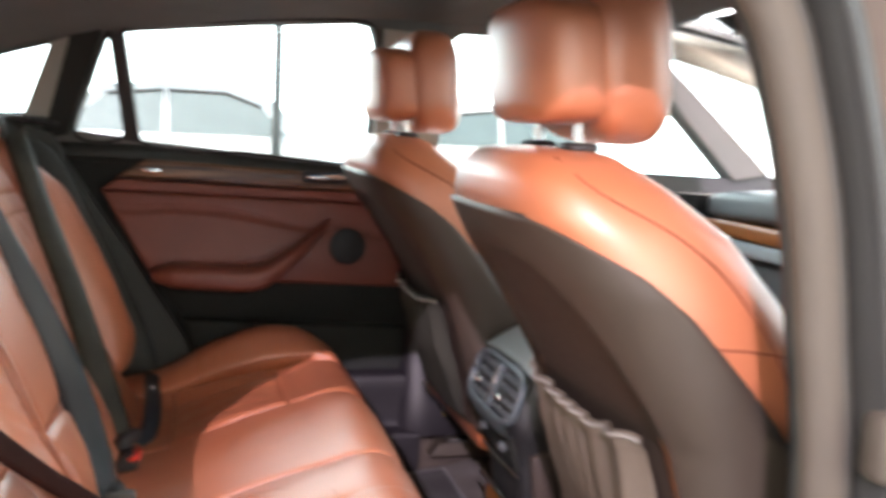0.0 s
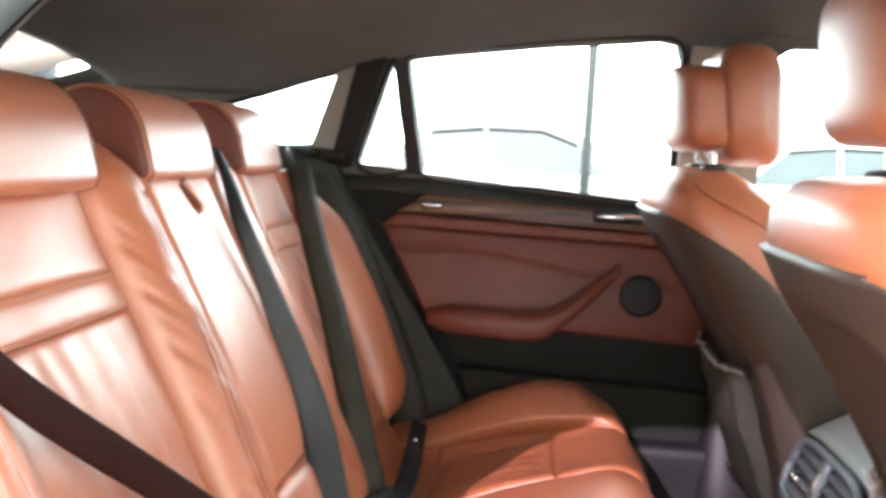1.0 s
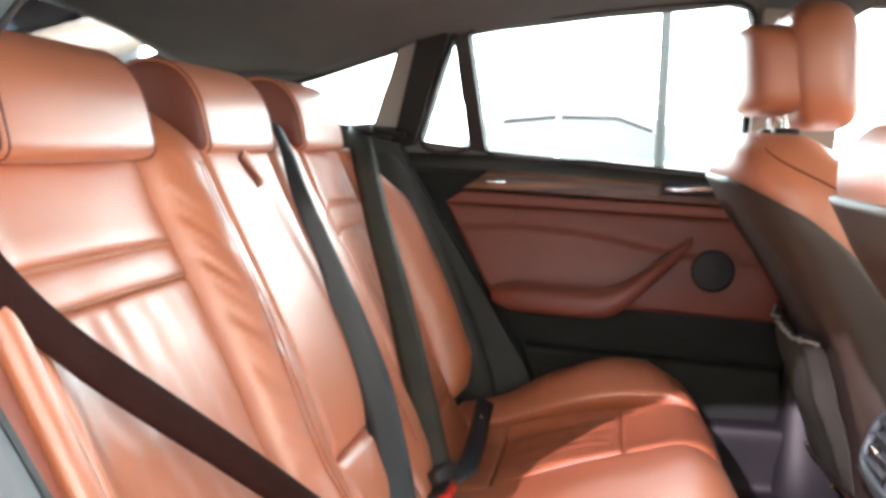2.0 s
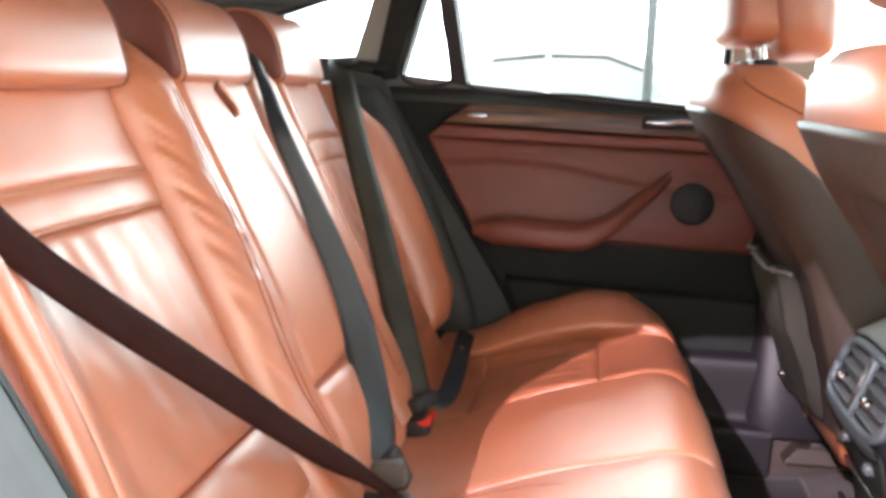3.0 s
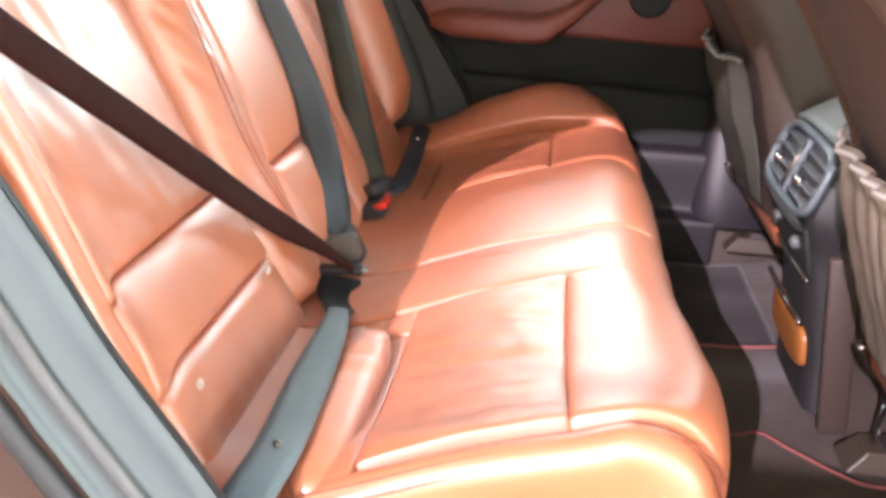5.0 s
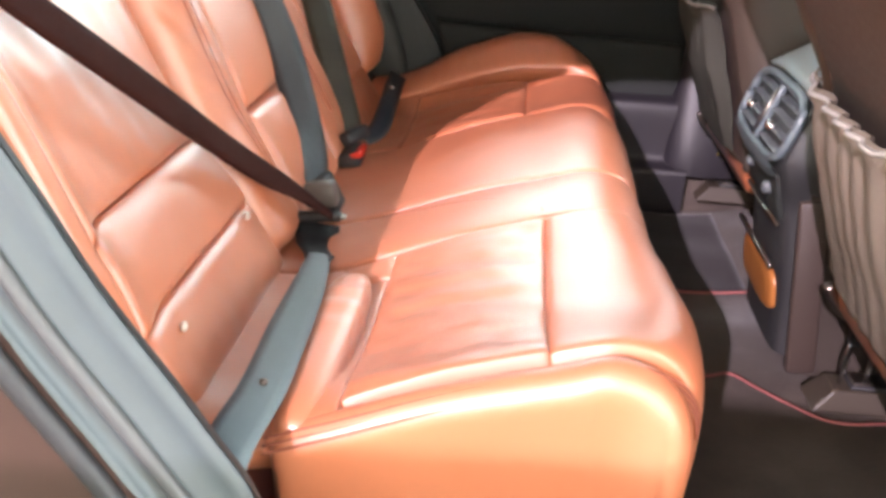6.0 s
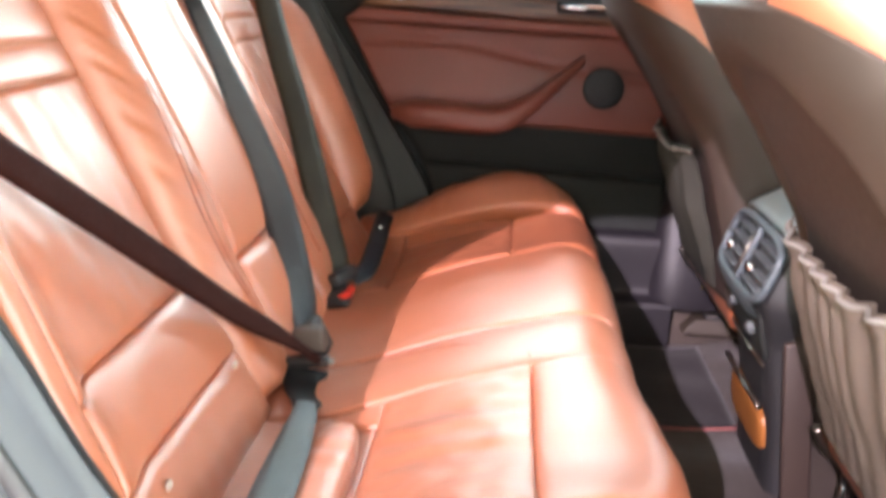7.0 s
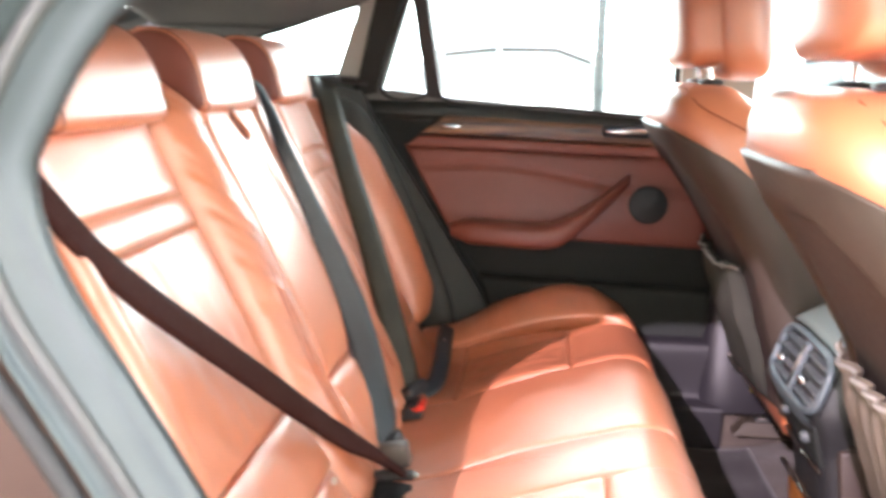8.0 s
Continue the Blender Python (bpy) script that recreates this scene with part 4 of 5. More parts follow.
bench_headrest(0.400, 0.118, 0.008, 0.0)

# ---------------------------------------------------------------- seat belts
n_back = np.array([0.913, 0, 0.408])
belt_a = thing("seat_belt", (0.1, -0.2, 0.2), "dark maroon shoulder belt and grey lap belt across the seat", "seat belt", "seat belts")
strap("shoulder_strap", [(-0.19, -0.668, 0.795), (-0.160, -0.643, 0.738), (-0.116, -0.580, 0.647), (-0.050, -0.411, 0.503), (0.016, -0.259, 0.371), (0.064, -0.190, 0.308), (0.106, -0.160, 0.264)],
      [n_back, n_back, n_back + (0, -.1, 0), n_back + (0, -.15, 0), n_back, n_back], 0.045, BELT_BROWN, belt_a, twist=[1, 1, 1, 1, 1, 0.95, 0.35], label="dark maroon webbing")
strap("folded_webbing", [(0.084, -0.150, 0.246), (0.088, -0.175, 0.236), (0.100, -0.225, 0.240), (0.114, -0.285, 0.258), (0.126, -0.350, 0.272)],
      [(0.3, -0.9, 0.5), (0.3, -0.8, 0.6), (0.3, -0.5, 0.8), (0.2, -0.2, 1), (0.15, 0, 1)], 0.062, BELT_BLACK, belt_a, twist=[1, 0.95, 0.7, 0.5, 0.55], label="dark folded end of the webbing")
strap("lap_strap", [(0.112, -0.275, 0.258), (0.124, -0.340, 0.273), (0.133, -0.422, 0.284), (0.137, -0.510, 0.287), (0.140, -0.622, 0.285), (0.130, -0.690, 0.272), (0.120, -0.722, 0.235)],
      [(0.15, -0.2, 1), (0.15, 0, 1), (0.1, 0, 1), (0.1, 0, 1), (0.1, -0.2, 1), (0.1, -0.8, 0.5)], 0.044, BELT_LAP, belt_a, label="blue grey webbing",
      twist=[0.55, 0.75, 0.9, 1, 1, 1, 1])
part("lap_stud", puffy_mesh((0.004, 0.004, 0.003), 2.2, 8, lambda P: P + np.array((0.140, -0.622, 0.288))), STEEL, belt_a)
tongue = part("tongue", block_mesh((0.070, 0.020, 0.014), (0.083, -0.150, 0.256), 0.005, Matrix.Rotation(radians(-5), 4, "Y")), BLACK, belt_a, "black latch tongue")
part("tongue_blade", block_mesh((0.010, 0.016, 0.005), (0.119, -0.150, 0.259), 0.002), STEEL, tongue)
part("buckle", block_mesh((0.046, 0.028, 0.036), (0.084, -0.128, 0.282), 0.006, Matrix.Rotation(radians(-8), 4, "Y")), BUCKLE_TAN, belt_a, "tan grey buckle")

belt_b = thing("seat_belt", (0.05, 0.05, 0.25), "grey shoulder belt of the middle seat", "seat belt", "seat belts")
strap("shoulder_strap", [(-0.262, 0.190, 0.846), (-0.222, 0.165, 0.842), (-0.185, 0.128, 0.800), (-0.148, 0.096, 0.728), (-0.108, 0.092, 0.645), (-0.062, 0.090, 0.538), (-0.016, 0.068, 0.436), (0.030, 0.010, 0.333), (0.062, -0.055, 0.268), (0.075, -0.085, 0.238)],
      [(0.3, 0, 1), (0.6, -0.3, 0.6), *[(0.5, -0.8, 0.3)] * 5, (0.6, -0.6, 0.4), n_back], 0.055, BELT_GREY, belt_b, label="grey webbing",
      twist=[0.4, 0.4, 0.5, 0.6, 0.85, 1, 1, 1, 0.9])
part("buckle", block_mesh((0.030, 0.050, 0.060), (0.075, -0.045, 0.250), 0.008, Matrix.Rotation(radians(-25), 4, "Y")), BLACK, belt_b, "black buckle")
part("belt_guide", puffy_mesh((0.022, 0.026, 0.030), 3.5, 10, lambda P: P + np.array((-0.262, 0.190, 0.838))), BLACK, belt_b, "black belt guide")

belt_c = thing("seat_belt", (0.05, 0.3, 0.25), "dark olive shoulder belt with red buckle button", "seat belt", "seat belts")
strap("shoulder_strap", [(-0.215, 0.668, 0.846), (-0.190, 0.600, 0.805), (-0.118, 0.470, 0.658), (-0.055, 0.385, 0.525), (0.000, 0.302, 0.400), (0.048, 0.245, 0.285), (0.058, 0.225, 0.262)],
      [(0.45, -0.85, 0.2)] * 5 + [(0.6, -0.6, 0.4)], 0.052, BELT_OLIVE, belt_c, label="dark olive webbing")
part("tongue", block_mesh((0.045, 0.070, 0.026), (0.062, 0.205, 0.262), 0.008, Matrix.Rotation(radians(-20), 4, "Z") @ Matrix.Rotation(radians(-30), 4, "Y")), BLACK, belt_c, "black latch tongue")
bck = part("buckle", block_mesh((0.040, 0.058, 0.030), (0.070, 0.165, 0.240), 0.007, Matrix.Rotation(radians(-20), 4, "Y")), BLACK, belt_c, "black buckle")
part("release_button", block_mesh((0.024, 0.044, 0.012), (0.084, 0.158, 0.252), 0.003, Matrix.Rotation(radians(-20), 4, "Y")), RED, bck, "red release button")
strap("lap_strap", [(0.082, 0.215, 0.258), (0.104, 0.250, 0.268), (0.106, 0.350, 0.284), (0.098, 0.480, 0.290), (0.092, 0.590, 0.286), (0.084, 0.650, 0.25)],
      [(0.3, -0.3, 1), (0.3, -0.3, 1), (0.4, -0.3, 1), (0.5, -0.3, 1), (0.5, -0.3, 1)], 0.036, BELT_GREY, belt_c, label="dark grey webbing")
part("lap_stud", puffy_mesh((0.004, 0.004, 0.004), 2.2, 8, lambda P: P + np.array((0.099, 0.450, 0.292))), CHROME, belt_c)

# ---------------------------------------------------------------- front seats
SEAT_Y = 0.41
seat = thing("front_seat", (0.85, SEAT_Y, 0.0), "terracotta leather front seat with grey back shell and net pocket", "car seat", "front seats")

XR = np.array([(0.10, 0.745), (0.20, 0.735), (0.35, 0.712), (0.52, 0.660), (0.65, 0.583), (0.72, 0.535), (0.78, 0.502), (0.82, 0.500), (0.845, 0.520)])
XF = np.array([(0.10, 0.95), (0.25, 0.935), (0.40, 0.915), (0.475, 0.900), (0.60, 0.878), (0.68, 0.840), (0.76, 0.770), (0.80, 0.712), (0.845, 0.640)])
XS = np.array([(0.10, 0.870), (0.30, 0.862), (0.475, 0.845), (0.60, 0.745), (0.68, 0.670), (0.72, 0.618), (0.75, 0.560), (0.775, 0.512)])
WD = np.array([(0.10, 0.235), (0.40, 0.250), (0.60, 0.250), (0.70, 0.245), (0.77, 0.228), (0.81, 0.200), (0.835, 0.165), (0.848, 0.12)])


def seat_ring(z, grow, th, power=3.4):
    xr, xf, w = np.interp(z, XR[:, 0], XR[:, 1]), np.interp(z, XF[:, 0], XF[:, 1]), np.interp(z, WD[:, 0], WD[:, 1])
    cx, hx, w = (xr + xf) / 2, (xf - xr) / 2 + grow, w + grow
    c, s = np.cos(th), np.sin(th)
    return np.stack([cx - hx * np.sign(c) * np.abs(c) ** (2 / power), SEAT_Y + w * np.sign(s) * np.abs(s) ** (2 / power), np.full(np.shape(th), z)], -1)


zs = np.r_[np.linspace(0.22, 0.78, 30), 0.795, 0.81, 0.822, 0.832, 0.840, 0.845]
th = np.linspace(-math.pi, math.pi, 72, endpoint=False)
rings = [seat_ring(z, 0.0, th) for z in zs]
for z, r in zip(zs, rings):
    r[:, 0] = np.maximum(r[:, 0], np.interp(z, XR[:, 0], XR[:, 1]) + 0.022 * (1 - step(z, 0.70, 0.775)))
top = rings[-1].mean(0)
rings.append(top + (rings[-1] - top) * 0.75 + np.array((0, 0, 0.004)))
rings.append(top + (rings[-1] - top) * 0.3 + np.array((0, 0, 0.006)))
rings = np.array(rings)
for i in np.ndindex(rings.shape[:2]):
    rings[i] *= 1 + 0.002 * noise.noise(Vector(rings[i]) * 9)
part("backrest", grid_mesh("backrest", rings, close_v=True, cap_u=True), LEATHER, seat)
for s in (-1, 1):   # seam over the shoulder and along the bolster
    q = [seat_ring(z, 0.0005, np.array([s * a]))[0] for z, a in ((0.842, 1.2), (0.81, 1.45), (0.76, 1.62), (0.70, 1.72), (0.60, 1.78), (0.45, 1.8))]
    tube("stitching", smooth_line(q, 50), 0.0014, THREAD, seat, 6)
    q = [seat_ring(0.655 - 0.03 * k, 0.0005, np.array([s * (1.25 + 0.9 * k)]))[0] for k in np.linspace(0, 1, 14)]
    tube("stitching", q, 0.0014, THREAD, seat, 6)
    q = seat_ring(0.645, 0.004, np.array([s * 2.05]))[0]
    part("belt_guide", puffy_mesh((0.016, 0.006, 0.006), 2.4, 8, lambda P, q=q: P + q), CHROME, seat)

# back shell, wrapped round the sides, with a recess
rows = []
zsh = np.linspace(0.262, 0.775, 70)
for z in zsh:
    xr, xf = np.interp(z, XR[:, 0], XR[:, 1]), np.interp(z, XF[:, 0], XF[:, 1])
    xs = np.interp(z, XS[:, 0], XS[:, 1])
    cx, hx = (xr + xf) / 2, (xf - xr) / 2
    c = np.clip((cx - xs) / hx, -0.98, 0.98)
    tm = math.acos(np.sign(c) * abs(c) ** (3.4 / 2))
    t = np.linspace(-tm, tm, 61)
    outer = seat_ring(z, 0.010, t)
    ly = outer[:, 1] - SEAT_Y
    rho = (np.abs(ly) / 0.212) ** 3 + (max(0.0, z - 0.42) / 0.312) ** 3
    outer[:, 0] += 0.018 * (1 - step(rho, 0.80, 1.05))
    lipa, lipb = seat_ring(z, -0.004, t[:1]), seat_ring(z, -0.004, t[-1:])
    rows.append(np.vstack([lipa, outer, lipb]))
rows.append(np.vstack([r for r in [rows[-1] * 0.999 + 0.001 * rows[-1].mean(0) + np.array((0.012, 0, 0.004))]]))
rows = np.array(rows)
rows = np.concatenate([[rows[0] * 0.96 + 0.04 * rows[0].mean(0) + np.array((0.016, 0, -0.012))], rows])
part("back_shell", grid_mesh("shell", rows), SHELL_GREY, seat, "grey brown plastic back shell")
# recessed soft panel
rows = []
for z in np.linspace(0.275, 0.712, 46):
    hw = 0.200 * max(0.0, 0.86 - (max(0.0, z - 0.42) / 0.312) ** 3) ** (1 / 3)
    y = np.linspace(-hw, hw, 26)
    t = np.arcsin(np.sign(y) * (np.abs(y) / (np.interp(z, WD[:, 0], WD[:, 1]) + 0.01)) ** (3.4 / 2))
    p = seat_ring(z, 0.010, t)
    p[:, 0] += 0.015
    rows.append(p)
part("back_panel", grid_mesh("back_panel", np.array(rows)), PANEL_FABRIC, seat, "dark brown soft panel")
# gathered net pocket
rows = []
for k, v in enumerate(np.linspace(0, 1, 46)):
    z = 0.525 - 0.245 * v
    row = []
    for y in np.linspace(-0.178, 0.178, 110):
        zz = z - 0.012 * math.sin((y + 0.18) / 0.36 * math.pi) * (1 - v)
        t = np.arcsin(np.sign(y) * (abs(y) / (np.interp(zz, WD[:, 0], WD[:, 1]) + 0.01)) ** (3.4 / 2))
        p = seat_ring(zz, 0.010, np.array([t]))[0]
        edge = min(1, (0.178 - abs(y)) / 0.03)
        bulge = 0.019 * math.sin(math.pi * min(1, v * 0.85 + 0.16)) * edge
        gather = 0.0065 * math.sin(y * 120 + 1.5 * math.sin(y * 23)) * math.exp(-v * 1.9) * edge
        hem = 0.006 * math.exp(-((v - 0.035) / 0.03) ** 2)
        p[0] += 0.004 - bulge - gather - hem + 0.004 * wander((y, v, 0.3), 6, 2.0)
        p[2] += 0.005 * abs(math.sin(y * 75 + 0.8)) * math.exp(-v * 14)
        row.append(p)
    rows.append(row)
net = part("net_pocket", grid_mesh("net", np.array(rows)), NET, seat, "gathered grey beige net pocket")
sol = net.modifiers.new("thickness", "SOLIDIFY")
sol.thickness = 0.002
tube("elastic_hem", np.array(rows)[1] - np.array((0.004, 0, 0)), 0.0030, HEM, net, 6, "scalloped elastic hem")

# headrest in two halves
def lean_head(c):
    def f(P):
        return np.stack([P[..., 0] - 0.10 * P[..., 2] - 0.05 * (P[..., 1] / 0.13) ** 2 * np.sign(c[0] - 0.6) * 0.4, P[..., 1], P[..., 2]], -1) + np.array(c)
    return f


hd = part("headrest", puffy_mesh((0.046, 0.128, 0.074), 4.6, 20, lean_head((0.566, SEAT_Y, 0.954))), LEATHER, seat, "two-part leather headrest")
part("front_cushion", puffy_mesh((0.060, 0.138, 0.106), 3.4, 20, lean_head((0.660, SEAT_Y, 0.964))), LEATHER, hd)
part("gap_filler", block_mesh((0.03, 0.22, 0.14), (0.612, SEAT_Y, 0.966), 0.008), BLACK, hd)
for s in (-1, 1):
    y = SEAT_Y + s * 0.068
    tube("post", smooth_line([(0.605, y, 0.80), (0.603, y, 0.85), (0.600, y, 0.92)], 10), 0.0065, CHROME, hd, 10, "chrome post")
    part("post_collar", puffy_mesh((0.022, 0.026, 0.007), 3, 10, lambda P, y=y: P + np.array((0.603, y, 0.853))), BLACK, hd)
# seat cushion, frame, rails
part("seat_cushion", puffy_mesh((0.29, 0.25, 0.085), 4, 16, lambda P: P + np.array((1.10, SEAT_Y, 0.27))), LEATHER, seat)
part("seat_frame", block_mesh((0.42, 0.42, 0.09), (1.12, SEAT_Y, 0.160), 0.02), BLACK, seat)
part("hinge_cover", puffy_mesh((0.040, 0.20, 0.022), 3, 12, lambda P: P + np.array((0.805, SEAT_Y, 0.236))), SHELL_GREY, seat, "curved lower edge of the back")
rail = part("rail", block_mesh((0.36, 0.034, 0.050), (1.06, SEAT_Y - 0.19, 0.055), 0.006), STEEL, seat, "dull metal seat rail")
yy = SEAT_Y + 0.245
rail = part("rail", block_mesh((0.36, 0.034, 0.050), (1.05, yy, 0.055), 0.006), STEEL, seat, "dull metal seat rail")
cover = block_mesh((0.270, 0.064, 0.034), (0.0, 0.0, 0.0), 0.004)
for v in cover.verts:
    if v.co.z > 0:
        v.co.x = v.co.x * 0.87 + 0.006
        v.co.y *= 0.80
bmesh.ops.translate(cover, vec=(0.900, yy, 0.058), verts=cover.verts[:])
part("rail_cover", cover, BRONZE, rail, "bronze grey rail end cover", smooth=False)
part("rail_slot", block_mesh((0.200, 0.040, 0.006), (0.915, yy, 0.0775), 0.002), BLACK, rail)
part("slot_plate", block_mesh((0.026, 0.030, 0.008), (0.832, yy, 0.080), 0.002), STEEL, rail)
for dx in (0.0, 0.034):
    tube("wire_clip", smooth_line([(0.800 + dx, yy - 0.012, 0.082), (0.799 + dx, yy - 0.013, 0.125), (0.805 + dx, yy - 0.006, 0.150), (0.811 + dx, yy + 0.006, 0.125), (0.812 + dx, yy + 0.008, 0.082)], 30), 0.0026, CHROME, rail, 8)
part("strut", block_mesh((0.028, 0.022, 0.075), (0.812, yy - 0.01, 0.180), 0.006), BLACK, rail)
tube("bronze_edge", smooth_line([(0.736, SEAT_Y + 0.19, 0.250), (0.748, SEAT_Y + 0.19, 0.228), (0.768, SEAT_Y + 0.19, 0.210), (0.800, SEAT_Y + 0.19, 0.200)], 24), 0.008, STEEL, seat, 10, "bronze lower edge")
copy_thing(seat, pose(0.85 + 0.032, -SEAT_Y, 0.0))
# far pocket takes the net colour that has shade painted in
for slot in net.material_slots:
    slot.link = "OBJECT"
    slot.material = NET_SHADED

# ---------------------------------------------------------------- centre console
con = thing("centre_console", (0.85, 0, 0.05), "rear of the centre console with twin air vents", "console")
prof = smooth_line([(0.758, 0.075), (0.752, 0.15), (0.742, 0.22), (0.730, 0.29), (0.716, 0.345), (0.706, 0.380), (0.722, 0.430), (0.738, 0.458), (0.775, 0.492), (0.85, 0.515), (1.0, 0.52), (1.15, 0.515)], 70)
rows = []
for x, z in prof:
    up = step(z, 0.30, 0.37)
    w = 0.100 + 0.022 * up
    rows.append([(x + 0.06, -w - 0.004, z), (x + 0.012, -w, z), (x + 0.002, -w + 0.012, z), (x, -w * 0.5, z), (x, 0, z), (x, w * 0.5, z), (x + 0.002, w - 0.012, z), (x + 0.012, w, z), (x + 0.06, w + 0.004, z)])
part("console_back", grid_mesh("console", np.array(rows)), BLACK, con)
for s in (-1, 1):
    pts = [(0.765, 0.05), (1.5, 0.05), (1.5, 0.50), (0.85, 0.505), (0.775, 0.485), (0.745, 0.45), (0.735, 0.36), (0.745, 0.28), (0.76, 0.15)]
    part("side_wall", sheet_mesh(pts, [], lambda x, z, d, s=s: (x + 0.02, s * (0.112 - d), z), 0.012), CARPET_SIDE if s < 0 else BLACK, con, "grey brown carpeted side", smooth=False)
# silver vent hood
vent_turn = Matrix.Rotation(math.atan2(0.024, 0.068), 4, "Y")
VC = Vector((0.7145, 0.0, 0.415))


def on_vent(u, v, out=0.0):
    """A point on the vent's face: u across, v up, out towards the back."""
    return VC + Vector((0.33 * v - 0.94 * out, u, 0.94 * v + 0.33 * out))


vent = part("air_vent", block_mesh((0.012, 0.236, 0.084), VC + Vector((0.010, 0, 0)), 0.004, vent_turn), VENT_BLACK, con, "twin air vent with silver surround")
ringp = []
for w in np.linspace(0, 2 * math.pi, 73):
    c, s = math.cos(w), math.sin(w)
    ringp.append(on_vent(0.122 * np.sign(c) * abs(c) ** 0.45, 0.046 * np.sign(s) * abs(s) ** 0.5, 0.002))
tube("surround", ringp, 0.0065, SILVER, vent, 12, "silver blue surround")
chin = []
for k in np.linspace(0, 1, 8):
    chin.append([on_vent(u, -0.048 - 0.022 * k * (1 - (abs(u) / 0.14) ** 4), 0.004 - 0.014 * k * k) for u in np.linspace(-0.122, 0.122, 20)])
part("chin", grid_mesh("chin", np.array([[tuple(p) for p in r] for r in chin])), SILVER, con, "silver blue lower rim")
hood = []
for k in np.linspace(0, 1, 14):
    hood.append([(0.733 + 0.14 * k, y, 0.470 + 0.078 * math.sin(k * 1.35) - 0.024 * (abs(y) / 0.128) ** 4 * (0.3 + k)) for y in np.linspace(-0.128, 0.128, 24)])
# lid is paler than the surround: sky light painted in
hd2 = part("hood", grid_mesh("hood", np.array(hood)), SILVER_LIT, con, "silver blue curved lid with sky light in its colour")
sol = hd2.modifiers.new("thickness", "SOLIDIFY")
sol.thickness = 0.008
part("divider", block_mesh((0.010, 0.020, 0.082), on_vent(0, 0, 0.004), 0.003, vent_turn), SILVER, vent)
tube("divider_bar", [on_vent(-0.004, -0.036, 0.010), on_vent(-0.004, 0.036, 0.010)], 0.0022, STEEL, vent, 8)
tilt = vent_turn @ Matrix.Rotation(radians(-32), 4, "Y")
for s in (-1, 1):
    for v in (-0.029, -0.010, 0.010, 0.029):
        part("slat", block_mesh((0.014, 0.094, 0.0022), on_vent(s * 0.060, v, 0.001), 0.001, tilt), SLAT, vent)
    part("slider", puffy_mesh((0.007, 0.014, 0.007), 3, 8, lambda P, s=s: P + np.array(on_vent(s * 0.060 + 0.012, -0.010, 0.009))), CHROME, vent, "bright slider knob")
ctrl = part("control_panel", block_mesh((0.010, 0.185, 0.070), (0.724, 0, 0.318), 0.004, Matrix.Rotation(radians(-14), 4, "Y")), BLACK_TRIM, con, "black heater control panel")
part("knob", puffy_mesh((0.009, 0.009, 0.009), 2.6, 10, lambda P: P + np.array((0.716, -0.050, 0.318))), SLAT, ctrl, "small round knob")
part("knob", puffy_mesh((0.008, 0.008, 0.008), 2.6, 10, lambda P: P + np.array((0.716, 0.060, 0.322))), SLAT, ctrl)
tube("chrome_strip", [(0.728, 0.095, 0.278), (0.726, 0, 0.276), (0.728, -0.095, 0.278)], 0.003, STEEL, con, 8, "thin metal strip")
part("storage_flap", puffy_mesh((0.016, 0.095, 0.036), 4, 14, lambda P: np.stack([P[..., 0] - 0.10 * P[..., 2], P[..., 1], P[..., 2]], -1) + np.array((0.754, 0.016, 0.162))), ORANGE_WOOD, con, "orange lacquered storage flap")
part("side_strip", block_mesh((0.042, 0.016, 0.270), (0.782, -0.112, 0.190), 0.005, Matrix.Rotation(radians(-7), 4, "Y")), PANEL_FABRIC, con, "dark brown edge strip")
tube("flap_edge", [(0.730, 0.105, 0.214), (0.727, 0.0, 0.216), (0.730, -0.095, 0.214)], 0.0045, STEEL, con, 8, "metal strip over the flap")

# ---------------------------------------------------------------- floor mats and small things on the floor
def mat_on_floor(x0, x1, y0, y1, label):
    gx, gy = np.linspace(x0, x1, 40), np.linspace(y0, y1, 40)
    X, Y = np.meshgrid(gx, gy, indexing="ij")
    Z = floor_height(X, Y) + 0.006
    for i in np.ndindex(Z.shape):
        Z[i] += 0.003 * noise.noise(Vector((X[i] * 9, Y[i] * 9, 1.7)))
    m = part("floor_mat", grid_mesh("mat", np.stack([X, Y, Z], -1)), CARPET_MAT)
    so = m.modifiers.new("thickness", "SOLIDIFY")
    so.thickness = 0.005
    rim = np.stack([X[:, 0], Y[:, 0], Z[:, 0]], -1)
    tube("edge_piping", rim + np.array((0, 0, 0.002)), 0.003, CORD, m, 6, "pink red piping")
    return tagged(m, label, "floor mat", "floor mats")


mat_on_floor(0.34, 0.80, 0.225, 0.61, "dark carpet floor mat with pink piping")
cord = tube("cable", smooth_line([(0.50, -0.12, 0.022), (0.60, -0.105, 0.023), (0.669, -0.098, 0.024), (0.706, -0.090, 0.028), (0.741, -0.125, 0.028), (0.787, -0.169, 0.028), (0.819, -0.199, 0.031), (0.856, -0.207, 0.034), (0.91, -0.203, 0.038), (1.0, -0.203, 0.040)], 80), 0.0022, CORD, None, 6)
tagged(cord, "thin pink red cord lying on the carpet", "cord")

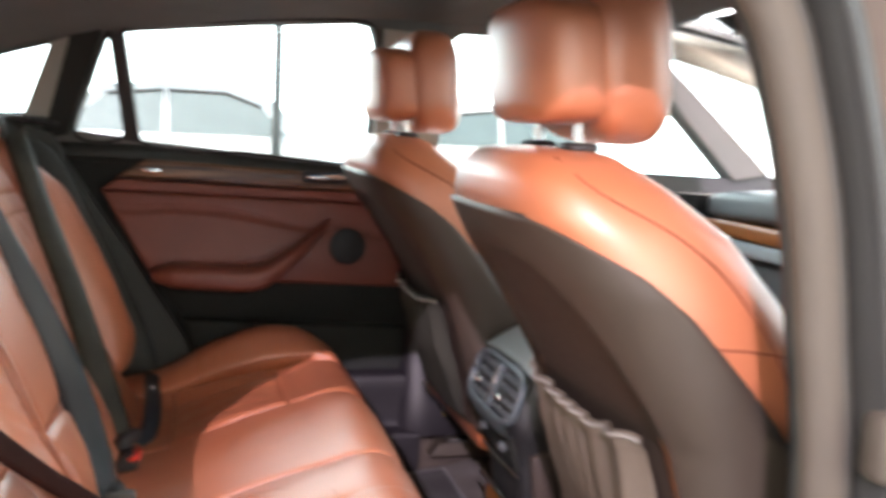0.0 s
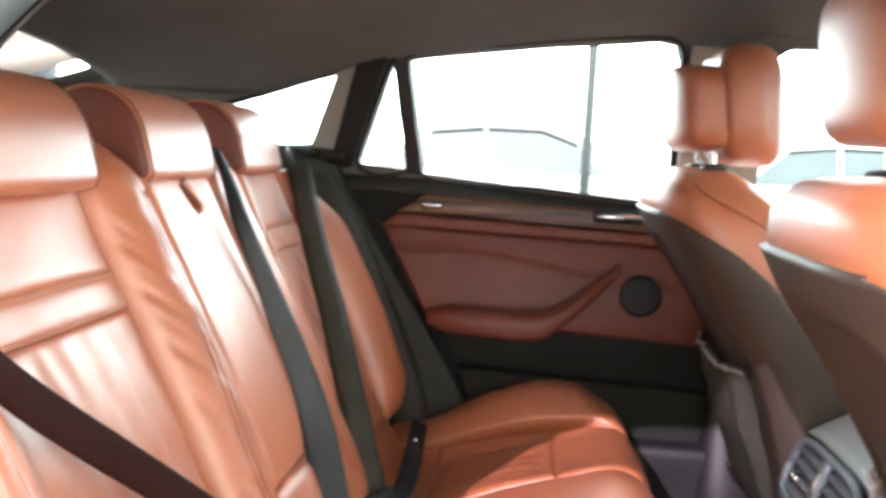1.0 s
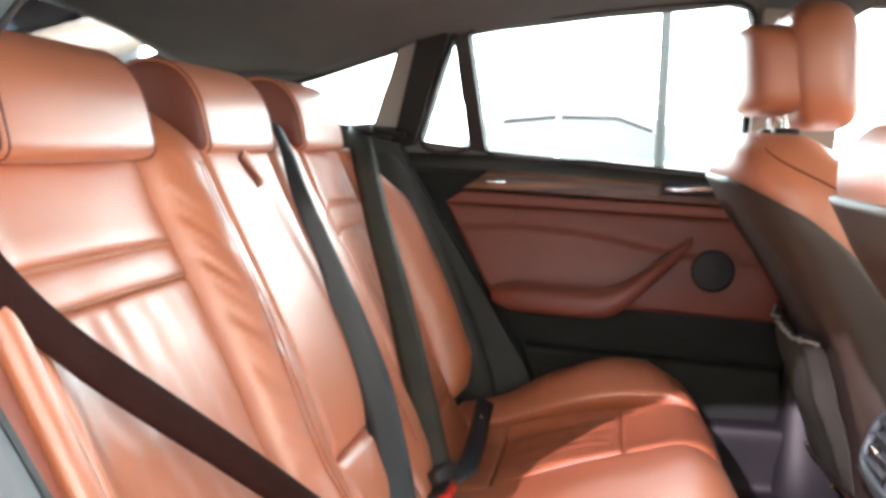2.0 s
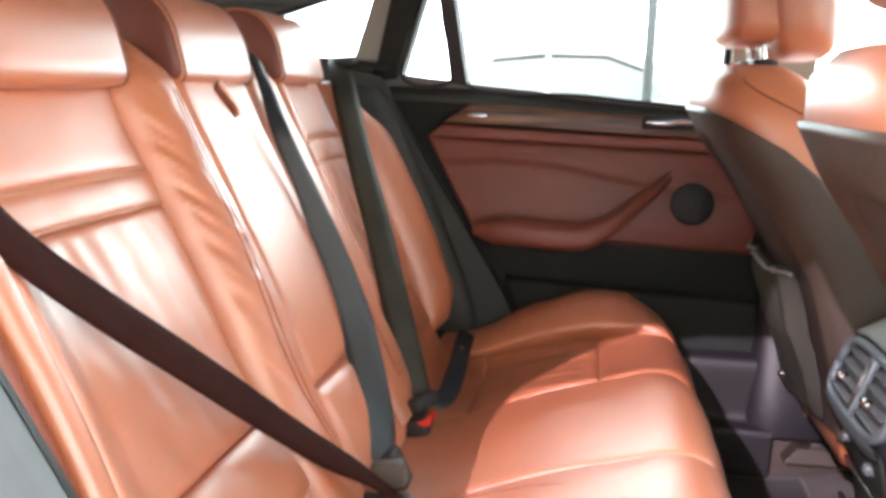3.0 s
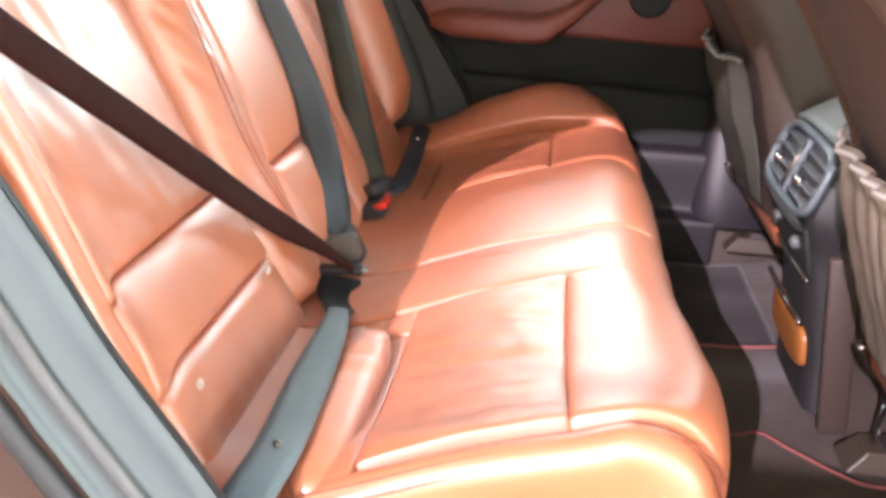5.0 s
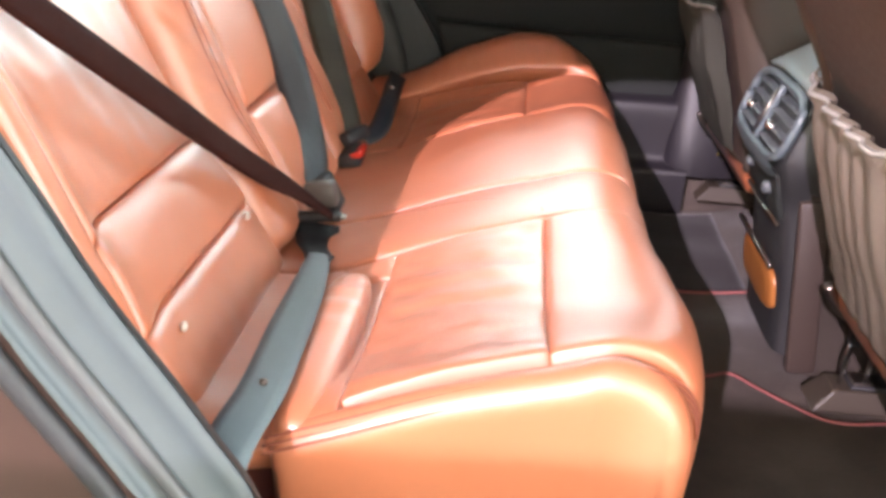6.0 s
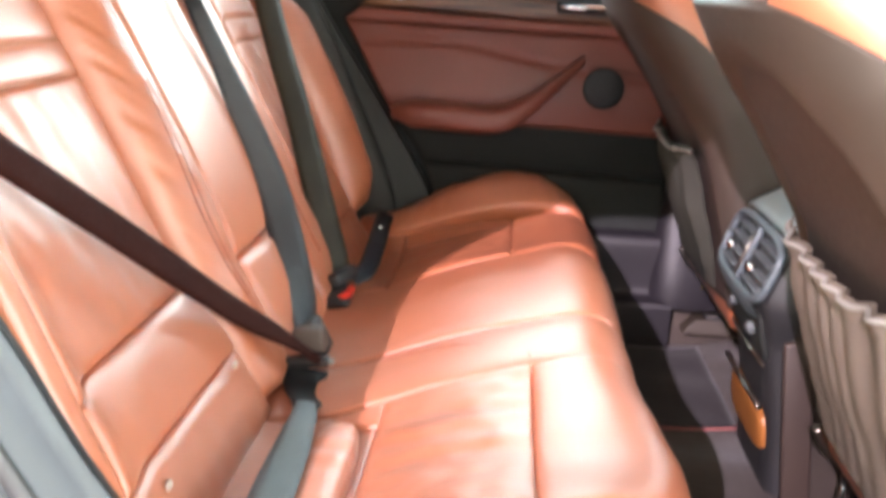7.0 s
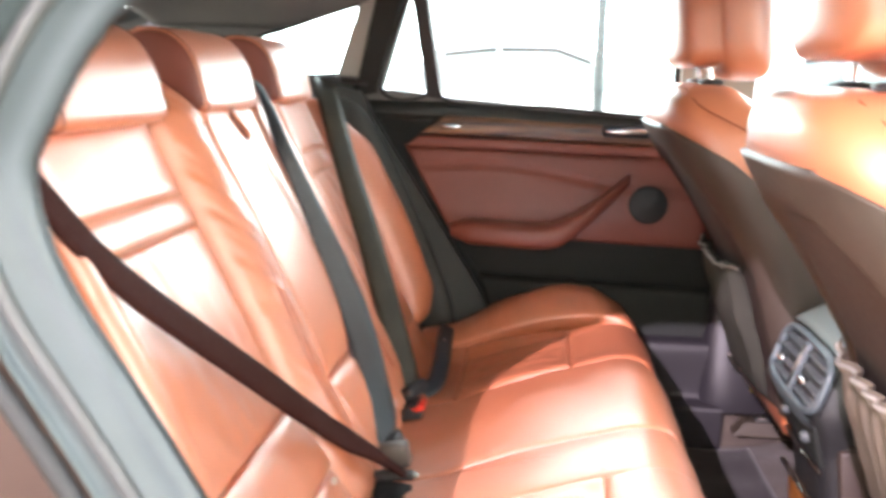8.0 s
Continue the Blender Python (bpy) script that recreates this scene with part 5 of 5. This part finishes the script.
# ---------------------------------------------------------------- outside
def parked_car(at, paint, label, turn=0.0, tall=1.14):
    car = thing("parked_car", (0, 0, 0), label, "car", "parked cars")
    L, W = 4.3, 1.75
    lower = [(-2.15, 0.35), (-2.12, 0.62), (-1.95, 0.82), (-1.1, 0.92), (1.3, 0.98), (2.05, 0.92), (2.15, 0.60), (2.13, 0.35)]
    sec = []
    for y, k in ((-0.87, 0.95), (-0.84, 0.99), (-0.6, 1.0), (0, 1.01), (0.6, 1.0), (0.84, 0.99), (0.87, 0.95)):
        sec.append([(x * k, y, 0.35 + (z - 0.35) * k) for x, z in smooth_line(lower, 40)])
    part("body", grid_mesh("body", np.array(sec), cap_u=True), paint, car)
    cabin = [(-1.25, 0.90), (-0.55, 1.42), (-0.2, 1.50), (0.8, 1.52), (1.35, 1.40), (1.95, 0.95)]
    sec = []
    for y, k in ((-0.80, 0.0), (-0.70, 0.55), (-0.62, 0.97), (0, 1.0), (0.62, 0.97), (0.70, 0.55), (0.80, 0.0)):
        sec.append([(x * (1 - 0.03 * (1 - k)), y, 0.9 + (z - 0.9) * k) for x, z in smooth_line(cabin, 40)])
    part("cabin", grid_mesh("cabin", np.array(sec)), paint, car)
    cabin_side = lambda z: float(np.interp(z, [0.9, 1.24, 1.50], [0.806, 0.708, 0.632]))
    for s in (-1, 1):
        for win in ([(-0.95, 1.0), (-0.45, 1.36), (0.15, 1.42), (0.15, 1.0)], [(0.22, 1.0), (0.22, 1.42), (0.85, 1.42), (1.25, 1.30), (1.55, 1.02)]):
            part("side_window", sheet_mesh(win, [], lambda x, z, d, s=s: (x, s * (cabin_side(z) + d), z), 0.012), CAR_GLASS, car, "tinted side window", smooth=False)
            top_line = [(x, s * (cabin_side(z) + 0.010), z) for x, z in win if z > 1.2]
            tube("window_gasket", top_line, 0.020, RUBBER_BLACK, car, 6, "dark strip over the side window")
        for x in (-1.35, 1.35):
            wheel = part("wheel", disc_mesh(0.32, 0.2, (x, s * 0.80, 0.32), "Y", 28, 0.03), TYRE, car)
            part("rim", disc_mesh(0.20, 0.03, (x, s * 0.895, 0.32), "Y", 20, 0.005), CHROME, wheel)
    car.matrix_world = pose(*at, 0, 0, turn) @ Matrix.Diagonal((1.0, 1.0, tall, 1.0))
    return car


parked_car((-0.40, 10.0, -0.46), CAR_SILVER, "pale silver parked car with tinted windows")
parked_car((3.9, 11.0, -0.46), CAR_WHITE, "white parked car with tinted windows", 4)
parked_car((-10.5, 9.0, -0.46), CAR_WHITE, "white parked car with tinted windows", -3)
# unseen shade caster: its roof keeps the sun off the bench end
parked_car((-0.55, -3.40, -0.46), CAR_SILVER, "silver parked car added out of view to shade the bench end and sill", 0, 1.17)
post = tube("post", [(0.62, 4.0, -0.46), (0.62, 4.0, 1.0), (0.62, 4.0, 3.2)], 0.030, POST_PAINT, None, 12)
tagged(post, "slim dark painted post standing outside", "post")
column = tube("column", [(-5.6, 9.2, -0.46), (-5.6, 9.2, 2.0), (-5.6, 9.2, 5.0)], 0.22, POST_PAINT, None, 20)
tagged(column, "grey round column in the yard behind the car", "column")
